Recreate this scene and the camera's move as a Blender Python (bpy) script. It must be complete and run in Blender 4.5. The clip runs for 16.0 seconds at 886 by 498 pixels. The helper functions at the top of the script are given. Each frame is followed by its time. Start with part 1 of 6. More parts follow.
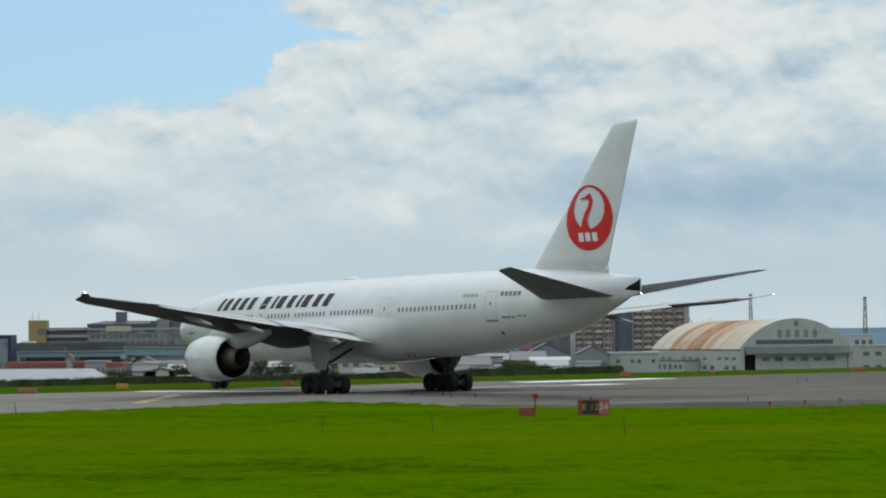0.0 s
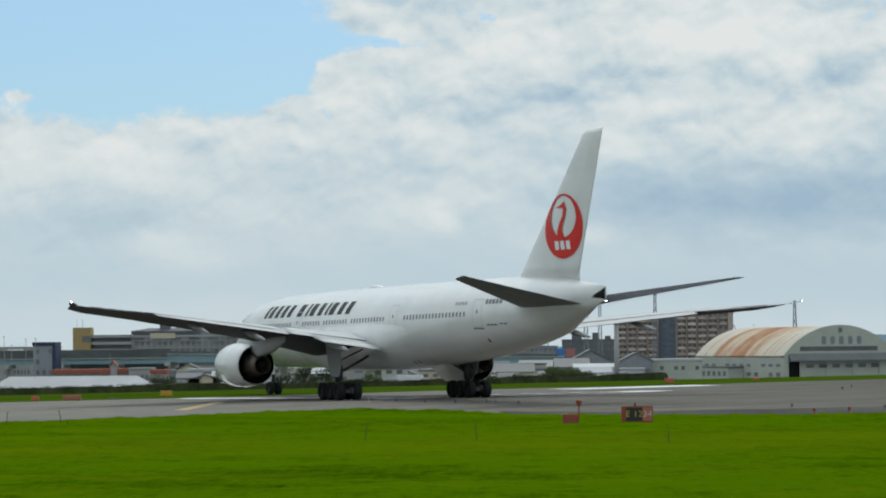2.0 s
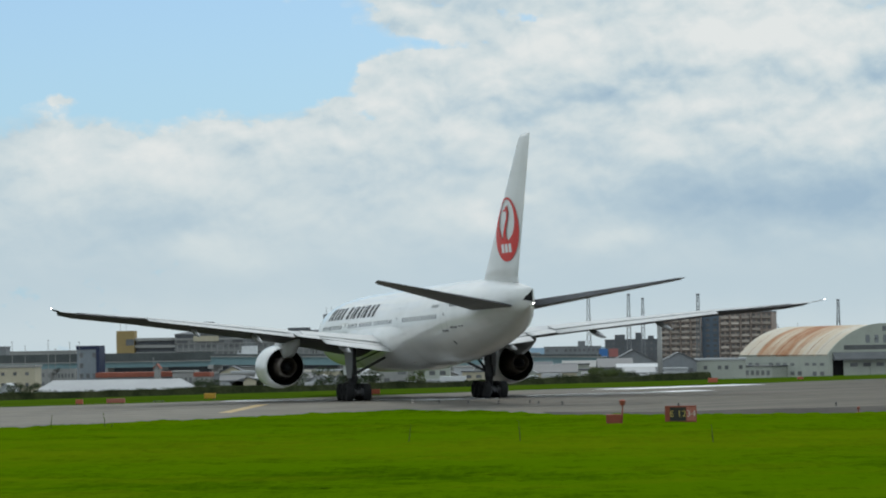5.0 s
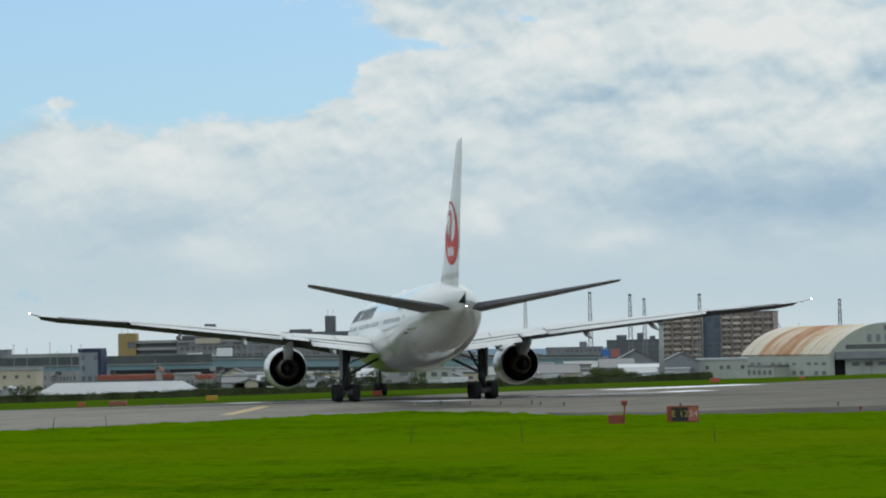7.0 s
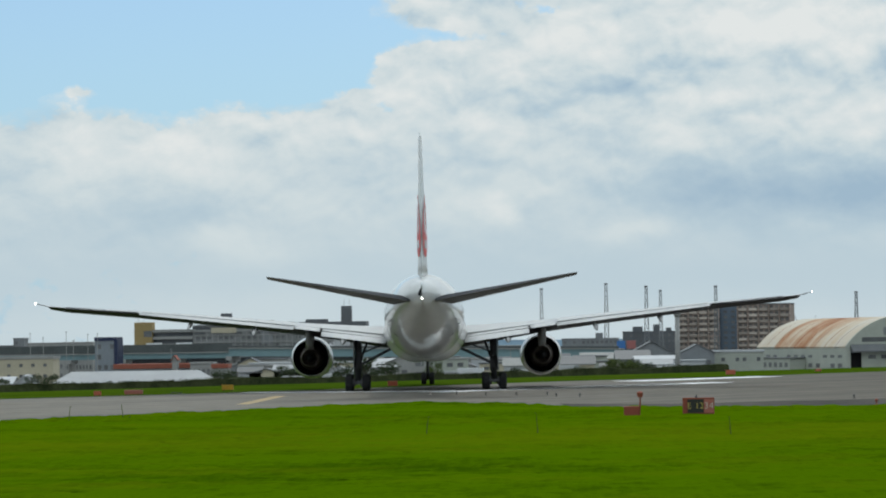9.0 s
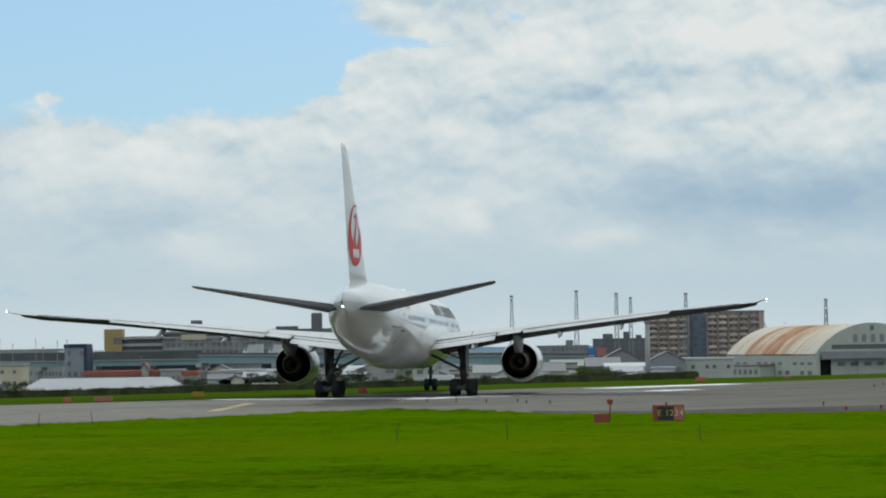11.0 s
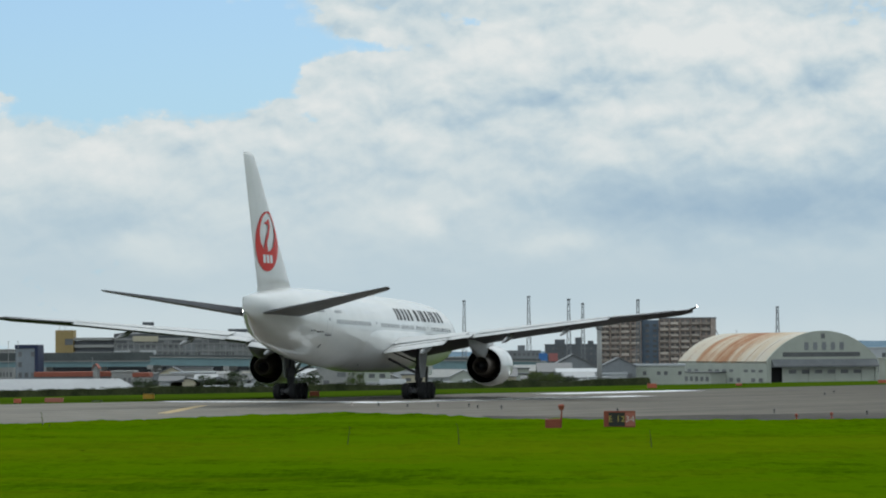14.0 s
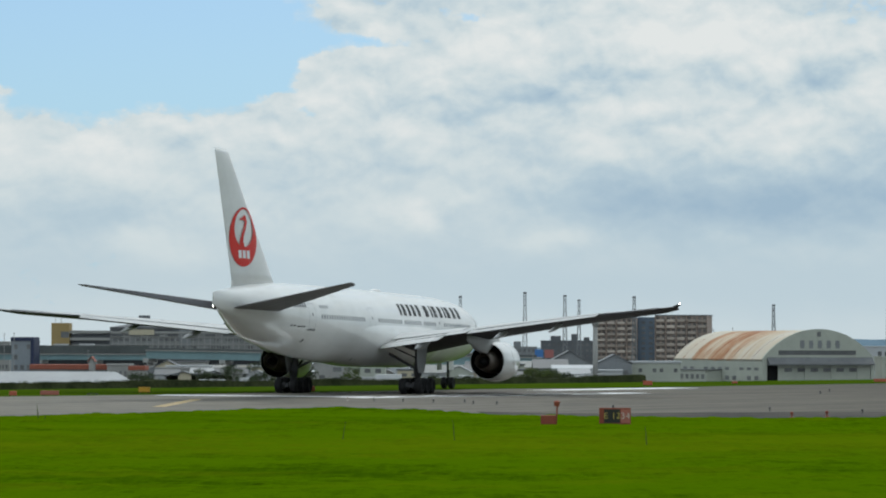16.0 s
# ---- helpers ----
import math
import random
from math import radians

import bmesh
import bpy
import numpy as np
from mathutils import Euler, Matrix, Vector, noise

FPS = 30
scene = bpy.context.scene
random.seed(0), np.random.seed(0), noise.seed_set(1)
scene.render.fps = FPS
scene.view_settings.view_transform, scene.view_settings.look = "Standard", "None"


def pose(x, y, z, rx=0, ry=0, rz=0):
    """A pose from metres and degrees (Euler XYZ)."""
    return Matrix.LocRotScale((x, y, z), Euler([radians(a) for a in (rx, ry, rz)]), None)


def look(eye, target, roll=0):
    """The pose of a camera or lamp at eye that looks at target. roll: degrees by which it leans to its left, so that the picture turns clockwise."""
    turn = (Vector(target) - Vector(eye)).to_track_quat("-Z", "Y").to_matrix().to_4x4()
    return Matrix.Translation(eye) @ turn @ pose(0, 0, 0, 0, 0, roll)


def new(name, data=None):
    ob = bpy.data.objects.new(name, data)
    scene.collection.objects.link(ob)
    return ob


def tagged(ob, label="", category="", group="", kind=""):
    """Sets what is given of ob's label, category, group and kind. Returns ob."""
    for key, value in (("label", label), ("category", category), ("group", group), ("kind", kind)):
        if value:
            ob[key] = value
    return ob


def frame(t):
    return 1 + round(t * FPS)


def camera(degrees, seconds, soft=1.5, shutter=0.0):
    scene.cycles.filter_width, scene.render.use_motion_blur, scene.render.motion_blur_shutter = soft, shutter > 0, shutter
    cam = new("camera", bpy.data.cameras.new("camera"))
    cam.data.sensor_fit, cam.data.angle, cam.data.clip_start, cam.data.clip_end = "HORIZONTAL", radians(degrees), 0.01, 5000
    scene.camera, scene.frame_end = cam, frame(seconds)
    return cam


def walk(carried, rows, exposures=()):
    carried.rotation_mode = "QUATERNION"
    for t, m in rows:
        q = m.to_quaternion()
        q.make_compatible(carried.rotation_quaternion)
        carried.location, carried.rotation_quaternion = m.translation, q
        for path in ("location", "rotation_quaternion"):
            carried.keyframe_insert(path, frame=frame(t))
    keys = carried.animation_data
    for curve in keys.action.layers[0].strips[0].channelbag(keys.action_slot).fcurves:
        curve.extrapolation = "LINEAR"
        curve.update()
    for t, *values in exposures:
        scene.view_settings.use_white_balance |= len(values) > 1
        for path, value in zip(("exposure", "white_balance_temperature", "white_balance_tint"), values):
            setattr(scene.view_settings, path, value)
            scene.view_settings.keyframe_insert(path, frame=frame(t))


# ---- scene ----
EYE = Vector((0.0, 0.0, 4.04))
cam = camera(18.702, 16.0, soft=2.0)

CAMERA = [  # seconds, yaw to the right, pitch, lean
    (0.0, 0.000, 1.907, -0.53),
    (0.5, -0.269, 1.929, -0.69),
    (1.0, -0.545, 2.003, -0.61),
    (1.5, -0.752, 2.053, -0.63),
    (2.0, -0.922, 2.063, -0.57),
    (2.5, -1.065, 2.085, -0.70),
    (3.0, -1.253, 2.099, -0.64),
    (3.5, -1.475, 2.105, -0.76),
    (4.0, -1.658, 2.107, -0.77),
    (6.5, -1.920, 2.083, -1.17),
    (7.0, -1.849, 2.123, -1.19),
    (7.5, -1.916, 2.080, -1.12),
    (8.0, -2.126, 1.941, -0.89),
    (8.2, -2.210, 1.917, -0.90),
    (10.3, -2.076, 2.037, -0.88),
    (10.5, -1.932, 2.061, -0.88),
    (11.0, -1.568, 2.070, -0.86),
    (11.5, -1.407, 2.044, -0.82),
    (12.0, -1.091, 2.007, -0.49),
    (12.5, -0.809, 2.005, -0.42),
    (13.0, -0.615, 2.047, -0.17),
    (13.5, -0.564, 2.120, -0.16),
    (14.0, -0.566, 2.151, -0.33),
    (14.5, -0.572, 2.170, -0.31),
    (15.0, -0.524, 2.169, -0.20),
    (15.5, -0.447, 2.111, -0.04),
    (16.0, -0.496, 2.056, 0.10),
]

TAXI = [  # seconds, nose x, nose y, heading, metres rolled
    (0.0, -22.04, 230.91, -33.56, 0.00),
    (0.5, -21.90, 232.14, -32.06, 0.96),
    (1.0, -21.66, 233.35, -30.46, 1.87),
    (1.5, -21.34, 234.53, -28.77, 2.74),
    (2.0, -20.94, 235.70, -27.03, 3.58),
    (2.5, -20.49, 236.83, -25.25, 4.40),
    (3.0, -19.98, 237.95, -23.46, 5.20),
    (3.5, -19.43, 239.04, -21.66, 5.99),
    (4.0, -18.83, 240.10, -19.85, 6.77),
    (4.5, -18.20, 241.14, -18.05, 7.55),
    (5.0, -17.53, 242.15, -16.26, 8.32),
    (5.5, -16.82, 243.13, -14.47, 9.08),
    (6.0, -16.09, 244.09, -12.69, 9.84),
    (6.5, -15.32, 245.02, -10.92, 10.59),
    (7.0, -14.53, 245.92, -9.16, 11.34),
    (7.5, -13.71, 246.80, -7.41, 12.08),
    (8.0, -12.87, 247.64, -5.67, 12.83),
    (8.5, -12.01, 248.46, -3.96, 13.57),
    (9.0, -11.14, 249.24, -2.26, 14.30),
    (9.5, -10.26, 250.00, -0.59, 15.03),
    (10.0, -9.38, 250.72, 1.04, 15.76),
    (10.5, -8.50, 251.41, 2.63, 16.48),
    (11.0, -7.63, 252.07, 4.18, 17.19),
    (11.5, -6.77, 252.70, 5.67, 17.88),
    (12.0, -5.94, 253.29, 7.10, 18.57),
    (12.5, -5.13, 253.85, 8.48, 19.23),
    (13.0, -4.34, 254.38, 9.79, 19.87),
    (13.5, -3.58, 254.87, 11.04, 20.50),
    (14.0, -2.85, 255.33, 12.24, 21.09),
    (14.5, -2.13, 255.75, 13.41, 21.66),
    (15.0, -1.43, 256.13, 14.55, 22.20),
    (15.5, -0.73, 256.48, 15.70, 22.72),
    (16.0, -0.01, 256.79, 16.89, 23.22),
]


def aim(yaw, pitch, lean):
    """The camera's pose on its fixed stand."""
    y, p = radians(yaw), radians(pitch)
    way = Vector((math.sin(y) * math.cos(p), math.cos(y) * math.cos(p), math.sin(p)))
    return look(EYE, EYE + 100 * way, lean)


walk(cam, [(t, aim(yaw, pitch, lean)) for t, yaw, pitch, lean in CAMERA])

# ---- sky and sun ----
SUN_AZ, SUN_EL = 15.0, 58.0  # degrees clockwise from +Y, degrees up


class Graph:
    """Short way to wire up shader nodes."""

    def __init__(self, tree):
        self.tree = tree
        tree.nodes.clear()

    def node(self, kind):
        return self.tree.nodes.new(kind)

    def link(self, a, b):
        self.tree.links.new(a, b)

    def put(self, value, socket):
        if isinstance(value, bpy.types.NodeSocket):
            self.link(value, socket)
        else:
            socket.default_value = value

    def math(self, op, a, b=0.0, c=0.0, clamp=False):
        n = self.node("ShaderNodeMath")
        n.operation, n.use_clamp = op, clamp
        for v, s in zip((a, b, c), n.inputs):
            self.put(v, s)
        return n.outputs[0]

    def noise(self, vector, scale, detail=4.0, rough=0.55, distortion=0.0):
        n = self.node("ShaderNodeTexNoise")
        self.link(vector, n.inputs["Vector"])
        n.inputs["Scale"].default_value = scale
        n.inputs["Detail"].default_value = detail
        n.inputs["Roughness"].default_value = rough
        n.inputs["Distortion"].default_value = distortion
        return n.outputs[0]

    def ramp(self, value, stops):
        n = self.node("ShaderNodeValToRGB")
        el = n.color_ramp.elements
        while len(el) < len(stops):
            el.new(0.5)
        for e, (p, c) in zip(el, stops):
            e.position, e.color = p, (*c, 1) if len(c) == 3 else c
        self.link(value, n.inputs[0])
        return n.outputs[0]

    def mix(self, fac, a, b, blend="MIX"):
        n = self.node("ShaderNodeMix")
        n.data_type, n.blend_type = "RGBA", blend
        self.put(fac, n.inputs[0])
        self.put(a if isinstance(a, bpy.types.NodeSocket) else (*a, 1), n.inputs[6])
        self.put(b if isinstance(b, bpy.types.NodeSocket) else (*b, 1), n.inputs[7])
        return n.outputs[2]

    def scaled(self, vector, s):
        n = self.node("ShaderNodeVectorMath")
        n.operation = "MULTIPLY"
        self.link(vector, n.inputs[0])
        n.inputs[1].default_value = s
        return n.outputs[0]


def sky():
    world = bpy.data.worlds.new("sky")
    world.use_nodes = True
    scene.world = world
    g = Graph(world.node_tree)
    way = g.node("ShaderNodeTexCoord").outputs["Generated"]
    split = g.node("ShaderNodeSeparateXYZ")
    g.link(way, split.inputs[0])
    x, y, z = split.outputs
    az = g.math("MULTIPLY", g.math("ARCTAN2", x, y), 57.2958)
    el = g.math("MULTIPLY", g.math("ARCSINE", z), 57.2958)
    flat = g.node("ShaderNodeCombineXYZ")
    g.link(az, flat.inputs[0])
    g.link(g.math("MULTIPLY", el, 1.45), flat.inputs[1])
    flat = flat.outputs[0]
    warp = g.math("MULTIPLY", g.math("SUBTRACT", g.noise(flat, 0.45, 6, 0.55), 0.5), 2.6)
    warp2 = g.math("MULTIPLY", g.math("SUBTRACT", g.noise(g.scaled(flat, (1, 1, 1.0)), 0.52, 6, 0.55), 0.5), 2.6)
    a2, e2 = g.math("ADD", az, warp), g.math("ADD", el, g.math("MULTIPLY", warp2, 0.45))

    def blob(cx, cy, rx, ry, amount):
        u = g.math("DIVIDE", g.math("SUBTRACT", a2, cx), rx)
        v = g.math("DIVIDE", g.math("SUBTRACT", e2, cy), ry)
        d = g.math("ADD", g.math("MULTIPLY", u, u), g.math("MULTIPLY", v, v))
        return g.math("MULTIPLY", g.math("EXPONENT", g.math("MULTIPLY", d, -1.0)), amount)

    def total(first, blobs):
        for b in blobs:
            first = g.math("ADD", first, blob(*b))
        return first

    def above(du, dv):
        n = g.node("ShaderNodeVectorMath")
        n.operation = "ADD"
        g.link(flat, n.inputs[0])
        n.inputs[1].default_value = (du, dv, 0)
        return n.outputs[0]

    def level(value, amount):
        return g.math("MULTIPLY", g.math("SUBTRACT", value, 0.5), amount)

    bank = g.noise(flat, 0.32, 6, 0.50, 0.3)
    puff = g.noise(flat, 0.85, 6, 0.52, 0.25)
    wisp = g.noise(flat, 3.0, 4, 0.6, 0.2)
    # the side of each lump that faces the high sun is lit, the underside is grey
    relief = g.math("ADD", g.math("MULTIPLY", g.math("SUBTRACT", bank, g.noise(above(0.12, 0.55), 0.32, 6, 0.50, 0.3)), 0.60),
                    g.math("MULTIPLY", g.math("SUBTRACT", puff, g.noise(above(0.06, 0.26), 0.85, 6, 0.52, 0.25)), 0.50))
    # cover: blue sky opens high over the left, closed cloud elsewhere
    cover = total(g.math("ADD", 0.56, g.math("ADD", level(wisp, 0.34), g.math("ADD", level(bank, 0.50), level(puff, 0.72)))), SKY_COVER)
    cover = g.ramp(cover, [(0.27, (0, 0, 0)), (0.42, (0.38, 0.38, 0.38)), (0.52, (1, 1, 1))])
    calm = g.math("MULTIPLY_ADD", el, 0.26, -0.34, clamp=True)
    detail = g.math("ADD", relief, g.math("ADD", level(bank, 0.55), g.math("ADD", level(puff, 0.42), level(wisp, 0.10))))
    shade = total(g.math("ADD", g.math("MULTIPLY_ADD", calm, 0.12, 0.405), g.math("MULTIPLY", detail, calm)), SKY_SHADE)
    cloud = g.ramp(shade, [(0.16, (0.345, 0.48, 0.595)), (0.38, (0.475, 0.595, 0.665)), (0.54, (0.61, 0.695, 0.72)), (0.76, (0.755, 0.79, 0.785))])
    air = g.node("ShaderNodeTexSky")
    air.sky_type, air.sun_disc = "NISHITA", False
    air.sun_elevation, air.sun_rotation = radians(SUN_EL), radians(SUN_AZ)
    air.air_density, air.dust_density = 1.0, 1.2
    tint = g.mix(1.0, air.outputs[0], (0.078, 0.098, 0.115), "MULTIPLY")
    haze = g.math("MULTIPLY_ADD", el, -0.09, 0.75, clamp=True)
    blue = g.mix(haze, tint, (0.365, 0.645, 0.86))
    # thin cloud before the high sun glows towards the zenith
    high = g.math("MULTIPLY_ADD", el, 0.025, -0.30, clamp=True)
    out = g.node("ShaderNodeBackground")
    g.link(g.mix(cover, blue, cloud), out.inputs[0])
    g.link(g.math("MULTIPLY_ADD", high, 0.65, 1.0), out.inputs[1])
    g.link(out.outputs[0], g.node("ShaderNodeOutputWorld").inputs[0])


# bearing, elevation, half width, half height (degrees), amount
SKY_COVER = [(-5.0, 5.75, 1.5, 0.50, -0.50), (-7.6, 5.45, 2.6, 0.40, -0.35), (-8.6, 6.5, 3.6, 1.25, -0.85), (-5.6, 6.4, 1.9, 1.15, -0.50), (-13.5, 6.0, 3.0, 1.3, -0.6), (-9.55, 5.33, 0.55, 0.14, 0.60), (-3.74, 5.26, 0.34, 0.13, 0.50), (-2.75, 7.0, 0.55, 0.40, 0.28), (-2.85, 5.85, 0.5, 0.35, 0.30), (-2.3, 6.42, 1.0, 0.18, -0.24), (-3.6, 6.1, 0.35, 0.5, -0.25), (-3.3, 5.05, 0.4, 0.10, -0.25), (0.15, 6.9, 0.45, 0.20, -0.45),
             (-1.9, 6.45, 1.3, 0.22, -0.16), (3.0, 6.3, 4.0, 1.8, 0.5), (-6.0, 3.6, 9.0, 1.0, 0.55), (4.0, 2.0, 9.0, 2.5, 0.4), (0.25, 4.70, 0.45, 0.16, -0.30)]
SKY_SHADE = [(-4.8, 4.62, 3.4, 0.30, 0.20), (-9.2, 4.1, 2.4, 0.45, 0.16), (-0.8, 6.0, 1.6, 0.5, 0.12), (2.6, 6.5, 2.6, 0.55, 0.16), (6.8, 6.6, 3.0, 0.6, 0.12), (6.4, 5.0, 2.6, 0.40, 0.14), (2.7, 4.35, 0.9, 0.35, 0.18), (5.2, 4.2, 1.6, 0.25, 0.10), (7.0, 3.1, 3.8, 0.65, -0.30), (2.6, 2.9, 1.8, 0.5, -0.06), (-2.6, 3.1, 3.0, 0.8, 0.07), (-8.0, 2.75, 3.0, 0.30, -0.03),
             (0.9, 5.3, 1.1, 0.22, -0.14), (3.0, 5.85, 1.4, 0.22, -0.18), (4.6, 4.75, 0.6, 0.25, -0.16), (7.6, 5.7, 0.9, 0.25, -0.12), (-1.1, 2.75, 0.5, 0.35, 0.20), (1.6, 2.2, 0.8, 0.25, 0.12), (-6.5, 2.1, 1.1, 0.4, 0.12), (0.0, 0.2, 25.0, 0.6, 0.08), (-7.0, 0.9, 4.0, 0.5, 0.05)]
sky()

sun = new("sun", bpy.data.lights.new("sun", "SUN"))
sun.data.energy, sun.data.angle, sun.data.color = 0.9, radians(6), (1.0, 0.96, 0.9)
_a, _e = radians(SUN_AZ), radians(SUN_EL)
sun.matrix_world = look((0, 0, 60), Vector((0, 0, 60)) - Vector((math.sin(_a) * math.cos(_e), math.cos(_a) * math.cos(_e), math.sin(_e))))

# ---- materials ----
def mat(name, color, rough=0.6, metal=0.0, vary=0.12, scale=1.0, bump=0.0, bump_scale=20.0, coat=0.0, second=None, random_each=0.0, spec=0.5, rough_vary=0.2):
    """Base colour broken up at two scales, with fine relief. scale: large blotches per metre."""
    m = bpy.data.materials.new(name)
    m.use_nodes = True
    g = Graph(m.node_tree)
    b = g.node("ShaderNodeBsdfPrincipled")
    pos = g.node("ShaderNodeTexCoord").outputs["Object"]
    n = g.math("ADD", g.math("MULTIPLY", g.noise(pos, scale, 5, 0.6), 0.65), g.math("MULTIPLY", g.noise(pos, scale * 9, 3, 0.6), 0.35))
    dark = tuple(c * (1 - vary) for c in color)
    light = tuple(min(1, c * (1 + vary)) for c in (second or color))
    col = g.ramp(n, [(0.34, dark), (0.66, light)])
    if random_each:
        r = g.math("MULTIPLY_ADD", g.node("ShaderNodeObjectInfo").outputs["Random"], random_each, 1 - random_each / 2)
        v = g.node("ShaderNodeHueSaturation")
        g.link(r, v.inputs["Value"])
        g.link(col, v.inputs["Color"])
        col = v.outputs[0]
    g.link(col, b.inputs["Base Color"])
    g.link(g.math("MULTIPLY_ADD", n, rough_vary, rough - rough_vary / 2, clamp=True), b.inputs["Roughness"])
    b.inputs["Metallic"].default_value = metal
    b.inputs["Coat Weight"].default_value = coat
    b.inputs["Specular IOR Level"].default_value = spec
    if bump:
        h = g.node("ShaderNodeBump")
        h.inputs["Strength"].default_value = bump
        h.inputs["Distance"].default_value = 0.02
        g.link(g.noise(pos, bump_scale, 4, 0.6), h.inputs["Height"])
        g.link(h.outputs[0], b.inputs["Normal"])
    g.link(b.outputs[0], g.node("ShaderNodeOutputMaterial").inputs[0])
    return m


def glow(name, color, strength):
    m = bpy.data.materials.new(name)
    m.use_nodes = True
    g = Graph(m.node_tree)
    e = g.node("ShaderNodeEmission")
    e.inputs[0].default_value, e.inputs[1].default_value = (*color, 1), strength
    g.link(e.outputs[0], g.node("ShaderNodeOutputMaterial").inputs[0])
    return m


def grass_mat(name, dark, light, dry, clumps=0.0):
    m = bpy.data.materials.new(name)
    m.use_nodes = True
    g = Graph(m.node_tree)
    b = g.node("ShaderNodeBsdfPrincipled")
    pos = g.node("ShaderNodeTexCoord").outputs["Object"]
    long = g.scaled(pos, (0.55, 1.0, 1.0))
    n = g.math("ADD", g.math("MULTIPLY", g.noise(long, 0.10, 4, 0.55), 0.42), g.math("ADD", g.math("MULTIPLY", g.noise(g.scaled(pos, (0.5, 1, 1)), 0.9, 4, 0.6), 0.26), g.math("ADD", g.math("MULTIPLY", g.noise(pos, 3.2, 4, 0.75), 0.16), g.math("MULTIPLY", g.noise(g.scaled(pos, (1.0, 0.07, 1.0)), 3.4, 4, 0.70), 0.24))))
    if clumps:
        each = g.node("ShaderNodeNewGeometry").outputs["Random Per Island"]
        n = g.math("ADD", n, g.math("MULTIPLY", g.math("SUBTRACT", each, 0.5), clumps))
    col = g.ramp(n, [(0.41, dark), (0.57, light)])
    spots = g.ramp(g.noise(g.scaled(pos, (0.6, 1, 1)), 0.16, 6, 0.65), [(0.50, (0, 0, 0)), (0.72, (1, 1, 1))])
    col = g.mix(g.math("MULTIPLY", spots, 0.6), col, dry)
    # a drier strip runs along the field, some fifty metres short of the runway
    split = g.node("ShaderNodeSeparateXYZ")
    g.link(pos, split.inputs[0])
    off = g.math("ADD", g.math("MULTIPLY_ADD", split.outputs[0], -0.12, -112.0), g.math("ADD", split.outputs[1], g.math("MULTIPLY_ADD", g.noise(g.scaled(pos, (0.4, 1, 1)), 0.06, 5, 0.6), 34.0, -17.0)))
    strip = g.math("EXPONENT", g.math("MULTIPLY", g.math("POWER", g.math("DIVIDE", off, 13.0), 2.0), -1.0))
    col = g.mix(g.math("MULTIPLY", strip, 0.55), col, dry)
    g.link(col, b.inputs["Base Color"])
    b.inputs["Roughness"].default_value = 0.9
    b.inputs["Specular IOR Level"].default_value = 0.0
    h = g.node("ShaderNodeBump")
    h.inputs["Strength"].default_value, h.inputs["Distance"].default_value = 0.5, 0.08
    g.link(g.noise(pos, 6, 5, 0.7), h.inputs["Height"])
    g.link(h.outputs[0], b.inputs["Normal"])
    g.link(b.outputs[0], g.node("ShaderNodeOutputMaterial").inputs[0])
    return m


def pavement_mat():
    """Worn asphalt with long rubber streaks along the runway and paler concrete patches."""
    m = bpy.data.materials.new("runway_asphalt")
    m.use_nodes = True
    g = Graph(m.node_tree)
    b = g.node("ShaderNodeBsdfPrincipled")
    pos = g.node("ShaderNodeTexCoord").outputs["Object"]
    turn = g.node("ShaderNodeMapping")
    turn.inputs["Rotation"].default_value = (0, 0, radians(-46))
    g.link(pos, turn.inputs[0])
    along = g.scaled(turn.outputs[0], (0.02, 0.30, 1))
    n = g.math("ADD", g.math("MULTIPLY", g.noise(along, 1.0, 4, 0.6), 0.6), g.math("MULTIPLY", g.noise(pos, 0.35, 6, 0.65), 0.4))
    col = g.ramp(n, [(0.36, (0.100, 0.091, 0.078)), (0.5, (0.160, 0.146, 0.124)), (0.64, (0.208, 0.190, 0.160))])
    # newer, darker asphalt to the east of a ragged joint
    split = g.node("ShaderNodeSeparateXYZ")
    g.link(pos, split.inputs[0])
    east = g.math("ADD", g.math("MULTIPLY_ADD", split.outputs[0], 0.016, 0.36), g.math("MULTIPLY", g.math("SUBTRACT", g.noise(along, 1.7, 4, 0.6), 0.5), 0.9), clamp=True)
    col = g.mix(east, col, g.mix(1.0, col, (0.50, 0.475, 0.445), "MULTIPLY"))
    g.link(col, b.inputs["Base Color"])
    b.inputs["Roughness"].default_value = 0.8
    b.inputs["Specular IOR Level"].default_value = 0.12
    h = g.node("ShaderNodeBump")
    h.inputs["Strength"].default_value, h.inputs["Distance"].default_value = 0.25, 0.01
    g.link(g.noise(pos, 8, 4, 0.7), h.inputs["Height"])
    g.link(h.outputs[0], b.inputs["Normal"])
    g.link(b.outputs[0], g.node("ShaderNodeOutputMaterial").inputs[0])
    return m


